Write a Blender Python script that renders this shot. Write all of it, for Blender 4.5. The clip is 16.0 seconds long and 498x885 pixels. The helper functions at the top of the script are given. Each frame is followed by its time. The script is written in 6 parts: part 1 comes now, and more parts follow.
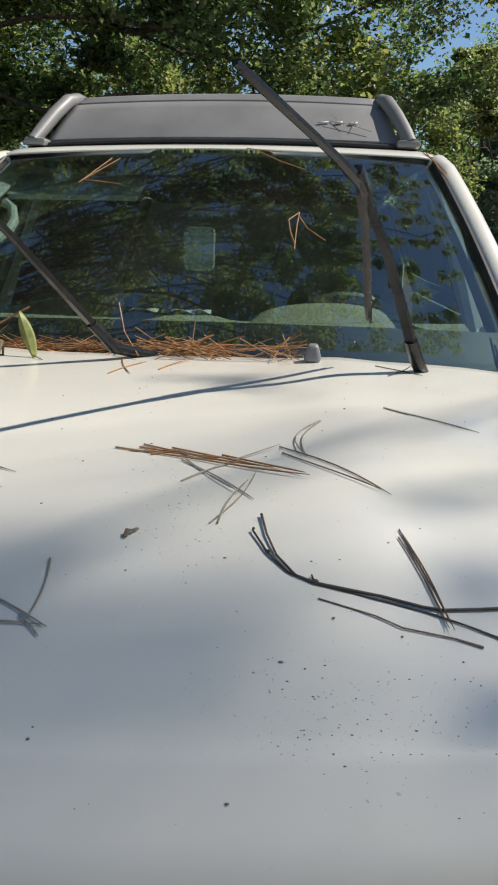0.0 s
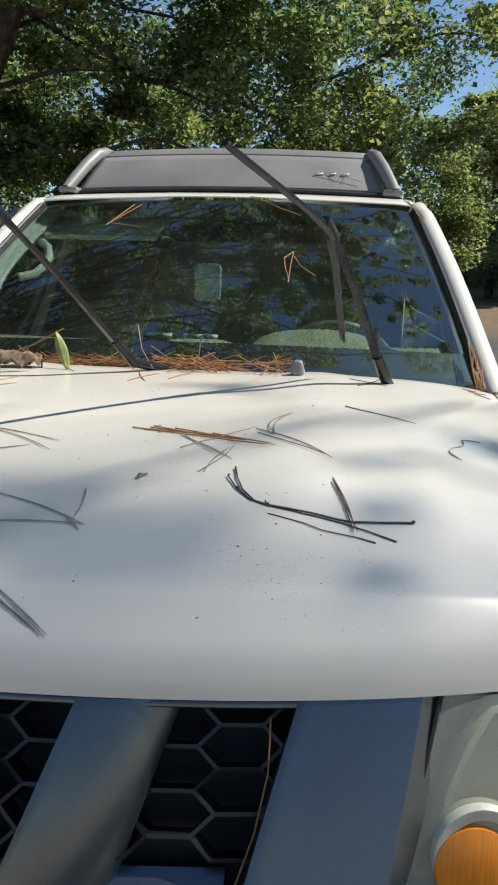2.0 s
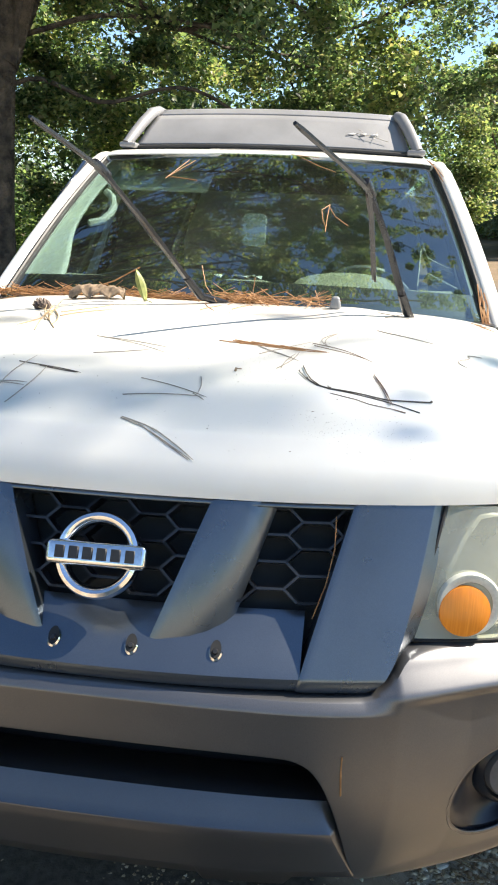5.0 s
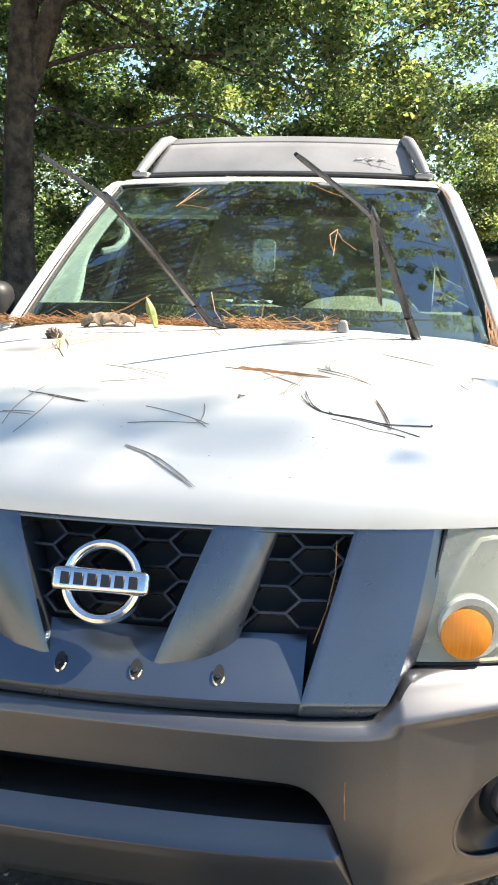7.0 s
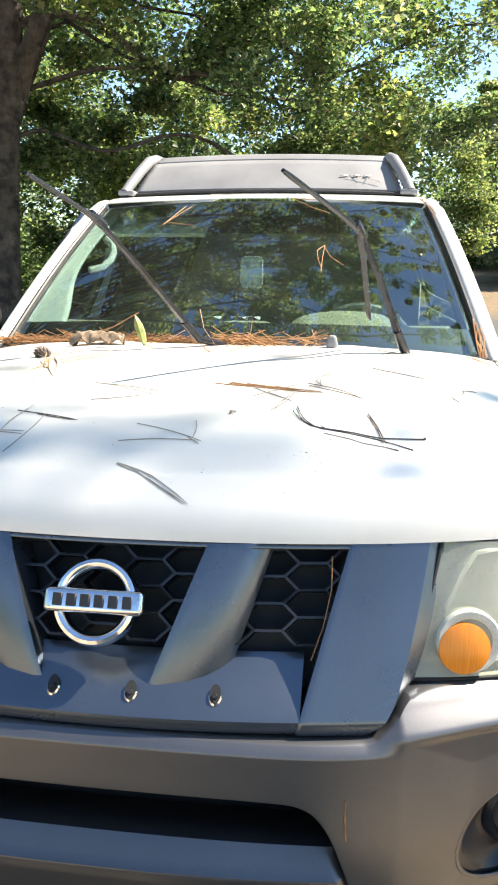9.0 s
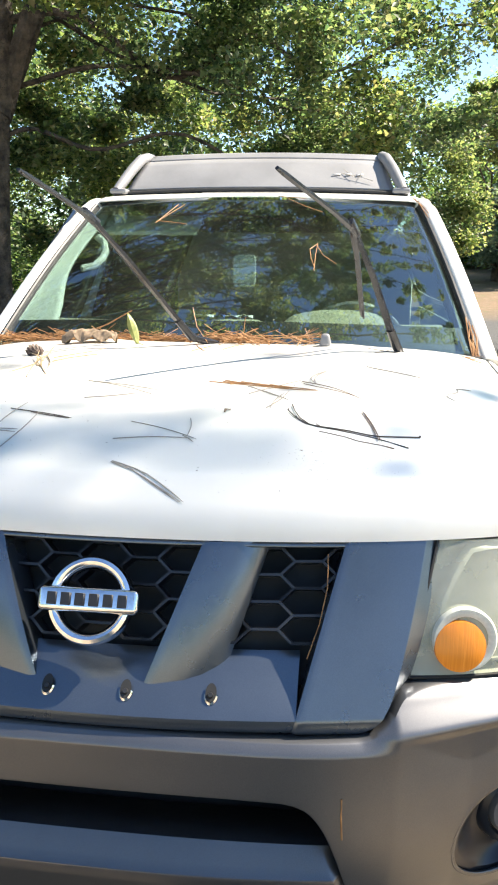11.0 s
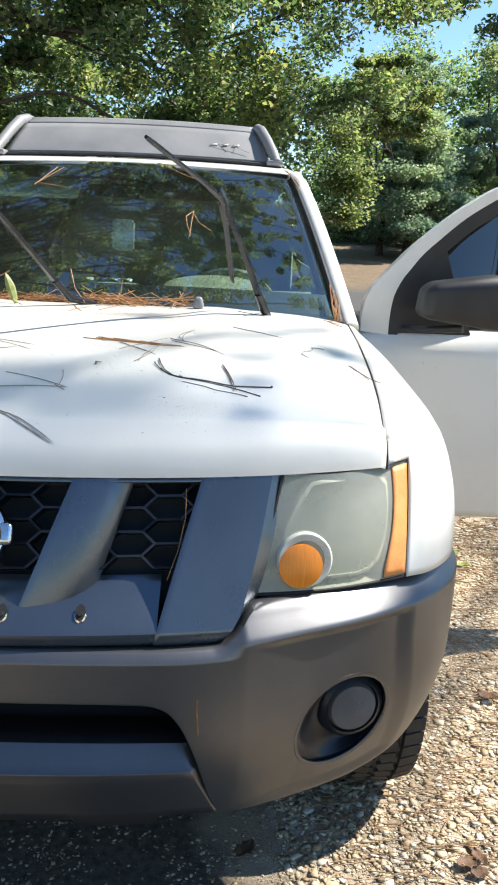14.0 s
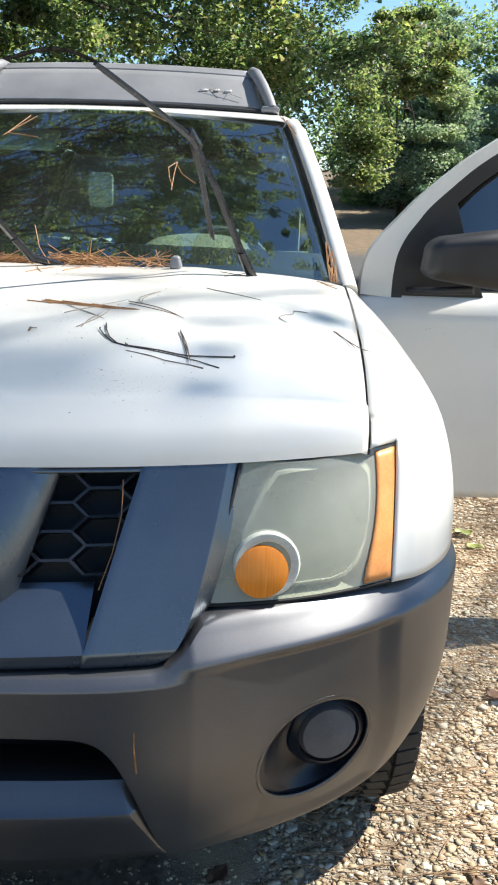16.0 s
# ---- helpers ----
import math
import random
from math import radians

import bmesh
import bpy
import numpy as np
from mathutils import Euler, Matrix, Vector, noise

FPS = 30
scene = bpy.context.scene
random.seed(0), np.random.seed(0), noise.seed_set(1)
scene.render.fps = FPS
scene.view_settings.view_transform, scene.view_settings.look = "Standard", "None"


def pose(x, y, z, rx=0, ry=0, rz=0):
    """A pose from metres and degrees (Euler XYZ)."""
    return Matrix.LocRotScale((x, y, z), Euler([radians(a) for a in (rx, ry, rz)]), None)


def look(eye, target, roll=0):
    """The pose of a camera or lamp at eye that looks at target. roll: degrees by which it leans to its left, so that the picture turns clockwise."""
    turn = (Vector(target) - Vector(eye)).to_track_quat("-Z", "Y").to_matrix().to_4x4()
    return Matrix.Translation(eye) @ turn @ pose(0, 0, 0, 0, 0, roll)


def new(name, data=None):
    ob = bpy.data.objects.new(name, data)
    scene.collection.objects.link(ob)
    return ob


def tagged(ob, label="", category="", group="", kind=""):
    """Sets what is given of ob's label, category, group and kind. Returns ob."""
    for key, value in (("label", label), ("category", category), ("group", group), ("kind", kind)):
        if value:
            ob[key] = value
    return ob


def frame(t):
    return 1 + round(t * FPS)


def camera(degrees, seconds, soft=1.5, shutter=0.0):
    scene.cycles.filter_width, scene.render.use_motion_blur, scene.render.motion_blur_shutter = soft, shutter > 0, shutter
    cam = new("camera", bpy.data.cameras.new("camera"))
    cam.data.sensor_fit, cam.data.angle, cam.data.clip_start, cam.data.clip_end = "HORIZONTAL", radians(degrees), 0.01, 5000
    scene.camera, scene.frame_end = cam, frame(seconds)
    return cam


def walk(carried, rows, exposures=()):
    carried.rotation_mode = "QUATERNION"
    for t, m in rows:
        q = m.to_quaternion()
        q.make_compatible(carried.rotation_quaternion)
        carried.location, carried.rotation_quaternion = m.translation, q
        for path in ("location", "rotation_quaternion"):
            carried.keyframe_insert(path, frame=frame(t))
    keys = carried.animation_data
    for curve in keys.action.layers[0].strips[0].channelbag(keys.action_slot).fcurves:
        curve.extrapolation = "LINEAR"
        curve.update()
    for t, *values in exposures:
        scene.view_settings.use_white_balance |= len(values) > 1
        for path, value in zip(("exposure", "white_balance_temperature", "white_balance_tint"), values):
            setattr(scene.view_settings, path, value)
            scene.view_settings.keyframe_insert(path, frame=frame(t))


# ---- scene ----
cam = camera(35.8, 16.0, 2.0)
PATH = [
    (0, (0.321, -0.3718, 1.4409), (0.158, 1.5578, 0.9432), 1.1),
    (0.5, (0.323, -0.3917, 1.4454), (0.181, 1.5589, 1.0242), 0.6),
    (1, (0.317, -0.3769, 1.44), (0.237, 1.5825, 1.0456), 0.4),
    (1.5, (0.34, -0.4898, 1.443), (0.259, 1.4695, 1.0475), 0.6),
    (2, (0.404, -0.6791, 1.4349), (0.191, 1.2668, 1.0238), 1.4),
    (2.5, (0.397, -0.7786, 1.4555), (0.159, 1.1563, 1.0077), 2.4),
    (3, (0.302, -0.8891, 1.4364), (0.111, 1.0464, 0.9716), 1.5),
    (3.5, (0.254, -0.9686, 1.4215), (0.126, 0.9575, 0.9009), 0.7),
    (4, (0.27, -1.0424, 1.4274), (0.124, 0.8814, 0.9009), 1.8),
    (4.2, (0.296, -1.0655, 1.425), (0.131, 0.8552, 0.8916), 2.0),
    (6.3, (0.368, -1.132, 1.4458), (0.089, 0.778, 0.9226), 2.0),
    (6.5, (0.372, -1.128, 1.4437), (0.087, 0.7832, 0.9295), 1.7),
    (7, (0.383, -1.1309, 1.4498), (0.099, 0.788, 0.9624), 1.2),
    (7.5, (0.378, -1.1308, 1.4518), (0.104, 0.7936, 0.9832), 0.8),
    (8, (0.376, -1.1288, 1.4517), (0.109, 0.7999, 0.9971), 0.8),
    (8.5, (0.376, -1.1249, 1.4486), (0.113, 0.8071, 1.0039), 0.6),
    (11, (0.367, -1.1191, 1.4414), (0.134, 0.8169, 0.9966), 0.6),
    (11.5, (0.378, -1.1521, 1.4403), (0.166, 0.7847, 0.9865), 0.8),
    (12, (0.394, -1.2014, 1.4316), (0.255, 0.7358, 0.9557), 1.4),
    (12.5, (0.409, -1.2413, 1.4336), (0.349, 0.6954, 0.9408), 2.1),
    (13, (0.426, -1.2603, 1.4371), (0.423, 0.6752, 0.9333), 2.4),
    (13.5, (0.433, -1.2663, 1.4353), (0.464, 0.6671, 0.9275), 2.5),
    (14, (0.431, -1.2673, 1.4343), (0.478, 0.6649, 0.9226), 2.4),
    (14.5, (0.442, -1.2554, 1.431), (0.494, 0.6757, 0.9123), 2.5),
    (15, (0.449, -1.2186, 1.423), (0.499, 0.7069, 0.8825), 2.4),
    (15.5, (0.465, -1.1468, 1.4142), (0.491, 0.7765, 0.8646), 2.2),
    (16, (0.54, -1.0363, 1.3953), (0.536, 0.8749, 0.805), 1.9),
]
EXPOSURE = [(0, 0.2, 7050, 10), (1.5, 0.25, 7050, 10), (2.5, 0.6, 7000, 9), (3.0, 0.75, 7050, 9), (3.5, 1.05, 7150, 9), (4.2, 1.3, 7200, 10), (6.3, 1.84, 7350, 11), (8.7, 1.84, 7350, 11), (11.0, 1.82, 7300, 11), (12.0, 1.60, 7000, 10), (12.5, 1.36, 6700, 9), (14.0, 1.2, 6600, 9), (16.0, 1.12, 6550, 9)]
walk(cam, [(t, look(eye, target, roll)) for t, eye, target, roll in PATH], EXPOSURE)

# ---- world, sun and exposure ----
SUN_WAY = Vector((0.80, 0.23, 1.0)).normalized()
world = bpy.data.worlds.new("daylight")
scene.world = world
world.use_nodes = True
wn = world.node_tree.nodes
sky = wn.new("ShaderNodeTexSky")
sky.sky_type = "NISHITA"
sky.sun_disc = False
sky.dust_density, sky.ozone_density, sky.altitude = 0.1, 2.5, 800
sky.sun_elevation = math.asin(SUN_WAY.z)
sky.sun_rotation = math.atan2(SUN_WAY.x, SUN_WAY.y)
wn["Background"].inputs["Strength"].default_value = 0.105
deep = wn.new("ShaderNodeHueSaturation")
deep.inputs["Saturation"].default_value = 1.10
world.node_tree.links.new(sky.outputs[0], deep.inputs["Color"])
world.node_tree.links.new(deep.outputs[0], wn["Background"].inputs["Color"])
sun = new("sun", bpy.data.lights.new("sun", "SUN"))
sun.data.energy, sun.data.angle, sun.data.color = 5.0, radians(0.6), (1.0, 0.96, 0.89)
sun.matrix_world = look(SUN_WAY * 40, (0, 0, 0))


# ---- materials ----
def nodes_of(name):
    m = bpy.data.materials.new(name)
    m.use_nodes = True
    nt = m.node_tree
    return m, nt, nt.nodes["Principled BSDF"]


def noise_node(nt, scale, detail=6, rough=0.55, coord="Object"):
    tc = nt.nodes.new("ShaderNodeTexCoord")
    n = nt.nodes.new("ShaderNodeTexNoise")
    n.inputs["Scale"].default_value, n.inputs["Detail"].default_value, n.inputs["Roughness"].default_value = scale, detail, rough
    nt.links.new(tc.outputs[coord], n.inputs["Vector"])
    return n


def ramp(nt, src, stops):
    r = nt.nodes.new("ShaderNodeValToRGB")
    el = r.color_ramp.elements
    while len(el) < len(stops):
        el.new(0.5)
    for e, (p, c) in zip(el, stops):
        e.position, e.color = p, (*c, 1) if len(c) == 3 else c
    nt.links.new(src, r.inputs[0])
    return r


def mixed(nt, fac, a, b, mode="MIX"):
    """A colour mix of sockets or plain colours."""
    m = nt.nodes.new("ShaderNodeMix")
    m.data_type, m.blend_type = "RGBA", mode
    for socket, v in ((m.inputs[0], fac), (m.inputs[6], a), (m.inputs[7], b)):
        if isinstance(v, bpy.types.NodeSocket):
            nt.links.new(v, socket)
        else:
            socket.default_value = v if isinstance(v, (int, float)) else (*v, 1)
    return m.outputs[2]


def bump(nt, p, src, strength, distance):
    b = nt.nodes.new("ShaderNodeBump")
    b.inputs["Strength"].default_value, b.inputs["Distance"].default_value = strength, distance
    nt.links.new(src, b.inputs["Height"])
    nt.links.new(b.outputs[0], p.inputs["Normal"])


def surface(name, dark, light, scale=8.0, rough=(0.4, 0.55), metal=0.0, fine=140.0, relief=0.2, depth=0.001, coat=0.0, spec=0.5):
    """A surface varied at two scales: patches and fine grain."""
    m, nt, p = nodes_of(name)
    big, small = noise_node(nt, scale), noise_node(nt, fine, 3)
    base = ramp(nt, big.outputs[0], [(0.35, dark), (0.65, light)]).outputs[0]
    grain = ramp(nt, small.outputs[0], [(0.35, (0.86, 0.86, 0.86)), (0.65, (1, 1, 1))]).outputs[0]
    nt.links.new(mixed(nt, 1.0, base, grain, "MULTIPLY"), p.inputs["Base Color"])
    mr = nt.nodes.new("ShaderNodeMapRange")
    mr.inputs["To Min"].default_value, mr.inputs["To Max"].default_value = rough
    nt.links.new(big.outputs[0], mr.inputs["Value"])
    nt.links.new(mr.outputs[0], p.inputs["Roughness"])
    p.inputs["Metallic"].default_value = metal
    p.inputs["Coat Weight"].default_value = coat
    p.inputs["Specular IOR Level"].default_value = spec
    if relief:
        bump(nt, p, small.outputs[0], relief, depth)
    return m


def white_paint():
    """Old white car paint: clear coat, a film of pollen and fine dirt specks."""
    m, nt, p = nodes_of("white_paint")
    film, speck, wash = noise_node(nt, 5.0, 8, 0.6), noise_node(nt, 160.0, 2), noise_node(nt, 1.7, 3)
    base = mixed(nt, ramp(nt, film.outputs[0], [(0.5, (0, 0, 0)), (0.8, (0.3, 0.3, 0.3))]).outputs[0], (0.715, 0.700, 0.645), (0.57, 0.54, 0.47))
    dots = ramp(nt, speck.outputs[0], [(0.73, (0, 0, 0)), (0.76, (0.8, 0.8, 0.8))]).outputs[0]
    here = ramp(nt, wash.outputs[0], [(0.5, (0, 0, 0)), (0.62, (1, 1, 1))]).outputs[0]
    nt.links.new(mixed(nt, mixed(nt, 1.0, dots, here, "MULTIPLY"), base, (0.16, 0.13, 0.09)), p.inputs["Base Color"])
    r = ramp(nt, film.outputs[0], [(0.3, (0.3, 0.3, 0.3)), (0.7, (0.48, 0.48, 0.48))])
    nt.links.new(r.outputs[0], p.inputs["Roughness"])
    p.inputs["Coat Weight"].default_value, p.inputs["Coat Roughness"].default_value = 0.6, 0.12
    return m


def glass(name, tint, dust=0.0, rough=0.0, sheen=0.07):
    """A thin pane: clear through, mirror-like by Fresnel, with a little dust."""
    m = bpy.data.materials.new(name)
    m.use_nodes = True
    nt = m.node_tree
    nt.nodes.remove(nt.nodes["Principled BSDF"])
    out = nt.nodes["Material Output"]
    clear, gloss, dull = nt.nodes.new("ShaderNodeBsdfTransparent"), nt.nodes.new("ShaderNodeBsdfGlossy"), nt.nodes.new("ShaderNodeBsdfDiffuse")
    clear.inputs[0].default_value = (*tint, 1)
    gloss.inputs["Roughness"].default_value = rough
    dull.inputs[0].default_value = (0.5, 0.48, 0.42, 1)
    lw = nt.nodes.new("ShaderNodeLayerWeight")
    power, fr = nt.nodes.new("ShaderNodeMath"), nt.nodes.new("ShaderNodeMath")
    power.operation, fr.operation = "POWER", "MULTIPLY_ADD"
    power.inputs[1].default_value, fr.inputs[1].default_value, fr.inputs[2].default_value = 5.0, 0.90, sheen
    nt.links.new(lw.outputs["Facing"], power.inputs[0])
    nt.links.new(power.outputs[0], fr.inputs[0])
    film = nt.nodes.new("ShaderNodeMixShader")
    spots, veil = noise_node(nt, 90.0, 2), noise_node(nt, 3.0, 5)
    amount = mixed(nt, 1.0, ramp(nt, spots.outputs[0], [(0.6, (0.25, 0.25, 0.25)), (0.74, (1, 1, 1))]).outputs[0], ramp(nt, veil.outputs[0], [(0.3, (0, 0, 0)), (0.7, (dust, dust, dust))]).outputs[0], "MULTIPLY")
    nt.links.new(amount, film.inputs[0])
    nt.links.new(clear.outputs[0], film.inputs[1])
    nt.links.new(dull.outputs[0], film.inputs[2])
    top = nt.nodes.new("ShaderNodeMixShader")
    nt.links.new(fr.outputs[0], top.inputs[0])
    nt.links.new(film.outputs[0], top.inputs[1])
    nt.links.new(gloss.outputs[0], top.inputs[2])
    nt.links.new(top.outputs[0], out.inputs[0])
    return m


def hazed_lens():
    """Weathered headlight plastic: mostly milky, partly clear."""
    m, nt, p = nodes_of("hazed_lens")
    cloud = noise_node(nt, 9.0, 5)
    nt.links.new(ramp(nt, cloud.outputs[0], [(0.3, (0.47, 0.48, 0.41)), (0.7, (0.54, 0.545, 0.47))]).outputs[0], p.inputs["Base Color"])
    p.inputs["Roughness"].default_value, p.inputs["Coat Weight"].default_value, p.inputs["Coat Roughness"].default_value = 0.4, 0.3, 0.16
    clear, ms = nt.nodes.new("ShaderNodeBsdfTransparent"), nt.nodes.new("ShaderNodeMixShader")
    clear.inputs[0].default_value = (0.92, 0.94, 0.86, 1)
    nt.links.new(ramp(nt, cloud.outputs[0], [(0.3, (0.64, 0.64, 0.64)), (0.7, (0.56, 0.56, 0.56))]).outputs[0], ms.inputs[0])
    nt.links.new(p.outputs[0], ms.inputs[1])
    nt.links.new(clear.outputs[0], ms.inputs[2])
    nt.links.new(ms.outputs[0], nt.nodes["Material Output"].inputs[0])
    return m


def leaf_material(name, hues, through_light=0.35):
    """Leaf colours that change from leaf to leaf, and let light through."""
    m, nt, p = nodes_of(name)
    geo = nt.nodes.new("ShaderNodeNewGeometry")
    r = ramp(nt, geo.outputs["Random Per Island"], [(i / (len(hues) - 1), h) for i, h in enumerate(hues)])
    shade = ramp(nt, noise_node(nt, 0.55, 3).outputs[0], [(0.38, (0.70, 0.82, 0.90)), (0.62, (1.2, 1.15, 0.9))])
    tone = mixed(nt, 1.0, r.outputs[0], shade.outputs[0], "MULTIPLY")
    nt.links.new(tone, p.inputs["Base Color"])
    p.inputs["Roughness"].default_value = 0.44
    tr = nt.nodes.new("ShaderNodeBsdfTranslucent")
    boost = mixed(nt, 1.0, tone, (2.3, 2.66, 2.0), "MULTIPLY")
    nt.links.new(boost, tr.inputs[0])
    ms = nt.nodes.new("ShaderNodeMixShader")
    ms.inputs[0].default_value = through_light
    nt.links.new(p.outputs[0], ms.inputs[1])
    nt.links.new(tr.outputs[0], ms.inputs[2])
    nt.links.new(ms.outputs[0], nt.nodes["Material Output"].inputs[0])
    return m


def fluted_amber():
    """Amber lens plastic with upright flutes; the lamp behind it is on."""
    m, nt, p = nodes_of("amber_lens")
    wave = noise_node(nt, 1.0, 3, 0.5)
    stretch = nt.nodes.new("ShaderNodeMapping")
    stretch.inputs["Scale"].default_value = (330, 60, 16)
    nt.links.new(wave.inputs["Vector"].links[0].from_socket, stretch.inputs["Vector"])
    nt.links.new(stretch.outputs[0], wave.inputs["Vector"])
    tone = ramp(nt, wave.outputs[0], [(0.40, (0.58, 0.18, 0.014)), (0.66, (0.66, 0.22, 0.02)), (0.80, (0.74, 0.28, 0.035))])
    nt.links.new(tone.outputs[0], p.inputs["Base Color"])
    nt.links.new(tone.outputs[0], p.inputs["Emission Color"])
    p.inputs["Emission Strength"].default_value, p.inputs["Roughness"].default_value = 0.06, 0.26
    p.inputs["Coat Weight"].default_value = 0.2
    bump(nt, p, wave.outputs[0], 0.3, 0.001)
    return m


M = {
    "paint": white_paint(),
    "silver": surface("silver_plastic", (0.136, 0.137, 0.142), (0.160, 0.160, 0.164), 4, (0.31, 0.40), 0.78, 700, 0.0, 0.0004, 0.0),
    # the silver plastic again, the blue sky's reflection mixed into its colour
    "sky_silver": surface("sky_tinted_silver_plastic", (0.120, 0.146, 0.176), (0.144, 0.170, 0.200), 4, (0.24, 0.32), 0.82, 700, 0.0, 0.0004, 0.0),
    "rack": surface("rack_plastic", (0.21, 0.21, 0.215), (0.27, 0.27, 0.275), 5, (0.42, 0.55), 0.1, 400, 0.2, 0.0008),
    "black": surface("black_plastic", (0.012, 0.012, 0.013), (0.024, 0.024, 0.025), 9, (0.4, 0.6), 0, 300, 0.25, 0.0008),
    "hexes": surface("grille_mesh_plastic", (0.013, 0.014, 0.018), (0.024, 0.026, 0.031), 9, (0.28, 0.4), 0, 300, 0.1),
    "rubber": surface("tyre_rubber", (0.022, 0.021, 0.02), (0.05, 0.046, 0.04), 12, (0.7, 0.9), 0, 160, 0.5, 0.002),
    "dusty": surface("dusty_black_plastic", (0.011, 0.011, 0.012), (0.036, 0.035, 0.034), 25, (0.32, 0.5), 0, 300, 0.25, 0.0008, 0.0, 0.28),
    "chrome": surface("chrome", (0.72, 0.72, 0.73), (0.85, 0.85, 0.86), 10, (0.05, 0.14), 1.0, 200, 0.0),
    "cap": surface("lamp_cover_plastic", (0.085, 0.085, 0.088), (0.115, 0.115, 0.12), 14, (0.5, 0.62), 0, 300, 0.2, 0.0006),
    "grit": surface("brown_grit", (0.14, 0.11, 0.08), (0.26, 0.21, 0.16), 60, (0.8, 0.95), 0, 300, 0.2),
    "post": surface("weathered_wood", (0.20, 0.17, 0.13), (0.32, 0.27, 0.21), 9, (0.8, 0.95), 0, 60, 0.5, 0.004),
    "gloss": surface("glossy_lamp_plastic", (0.010, 0.012, 0.017), (0.018, 0.021, 0.028), 10, (0.26, 0.36), 0.0, 300, 0.0, 0.001, 0.0, 0.35),
    "steel": surface("wheel_alloy", (0.3, 0.3, 0.31), (0.42, 0.42, 0.43), 10, (0.35, 0.5), 0.8, 200, 0.1),
    "windshield": glass("windshield_glass", (0.56, 0.70, 0.68), 0.065, 0.0, 0.19),
    "pane": glass("tinted_glass", (0.05, 0.066, 0.078), 0.03, 0.0, 0.16),
    "haze": hazed_lens(),
    "reflector": surface("headlamp_reflector", (0.20, 0.215, 0.19), (0.23, 0.245, 0.215), 14, (0.4, 0.5), 0.0, 200, 0.0),
    "cream": surface("headlamp_rim", (0.55, 0.555, 0.475), (0.62, 0.62, 0.535), 20, (0.35, 0.5), 0, 200, 0.0),
    "amber": fluted_amber(),
    "orange": surface("orange_reflector", (0.74, 0.29, 0.085), (0.80, 0.34, 0.11), 30, (0.3, 0.4), 0, 220, 0.05),
    "wiper": surface("wiper_black", (0.010, 0.010, 0.011), (0.022, 0.022, 0.024), 18, (0.20, 0.32), 0.0, 300, 0.05, 0.0003, 0.0, 0.3),
    "trim": surface("interior_trim", (0.60, 0.61, 0.57), (0.68, 0.69, 0.64), 12, (0.6, 0.75), 0, 300, 0.3),
    "beige": surface("dashboard_vinyl", (0.36, 0.34, 0.25), (0.42, 0.40, 0.30), 10, (0.6, 0.75), 0, 250, 0.4),
    "inside": surface("dark_cloth", (0.03, 0.03, 0.03), (0.06, 0.058, 0.055), 8, (0.8, 0.95), 0, 250, 0.4),
    "paper": surface("white_paper", (0.74, 0.74, 0.72), (0.80, 0.80, 0.78), 20, (0.7, 0.8)),
    "blue": surface("blue_paper", (0.05, 0.10, 0.35), (0.07, 0.14, 0.42), 20, (0.6, 0.8)),
    "mark": surface("white_mark", (0.42, 0.42, 0.42), (0.5, 0.5, 0.5), 20, (0.4, 0.5)),
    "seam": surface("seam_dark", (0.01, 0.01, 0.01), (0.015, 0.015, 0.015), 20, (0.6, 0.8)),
    "bark": surface("oak_bark", (0.024, 0.019, 0.014), (0.105, 0.084, 0.063), 9, (0.85, 0.95), 0, 30, 1.0, 0.03),
    "needle": surface("dry_pine_needle", (0.26, 0.12, 0.045), (0.42, 0.22, 0.09), 30, (0.5, 0.7)),
    "grey_needle": surface("weathered_needle", (0.25, 0.225, 0.185), (0.38, 0.345, 0.29), 30, (0.6, 0.8)),
    "rust": surface("red_brown_needle", (0.11, 0.065, 0.045), (0.19, 0.12, 0.08), 30, (0.5, 0.7)),
    "cone": surface("pine_cone_scale", (0.075, 0.052, 0.042), (0.16, 0.115, 0.09), 60, (0.6, 0.8), 0, 300, 0.4, 0.001),
    "curled": surface("curled_dead_leaf", (0.125, 0.085, 0.055), (0.28, 0.20, 0.125), 55, (0.6, 0.8), 0, 170, 0.6, 0.002),
    "straw": surface("ground_straw", (0.26, 0.155, 0.08), (0.42, 0.28, 0.16), 20, (0.6, 0.8)),
    "twig": surface("twig_bark", (0.045, 0.036, 0.03), (0.11, 0.09, 0.075), 60, (0.8, 0.95), 0, 300, 0.6, 0.001),
    "dry_leaf": surface("dry_leaf", (0.28, 0.19, 0.10), (0.44, 0.33, 0.19), 40, (0.6, 0.8), 0, 150, 0.5, 0.002),
    "green_leaf": surface("fallen_leaf", (0.15, 0.18, 0.045), (0.30, 0.31, 0.09), 40, (0.45, 0.6), 0, 150, 0.3),
    "oak": leaf_material("oak_leaves", [(0.026, 0.044, 0.024), (0.052, 0.080, 0.038), (0.105, 0.138, 0.06), (0.165, 0.185, 0.08), (0.21, 0.212, 0.10), (0.16, 0.13, 0.08)], 0.47),
    "far_leaf": leaf_material("wood_leaves", [(0.045, 0.07, 0.03), (0.10, 0.135, 0.055), (0.23, 0.245, 0.09)], 0.5),
    # darker copy of the wood's leaves, with shade put into the colour
    "shade_leaf": leaf_material("shaded_wood_leaves", [(0.022, 0.036, 0.018), (0.045, 0.066, 0.03), (0.12, 0.14, 0.055)], 0.4),
    "pine": leaf_material("pine_needles", [(0.12, 0.155, 0.115), (0.17, 0.205, 0.15), (0.23, 0.26, 0.185)], 0.38),
}


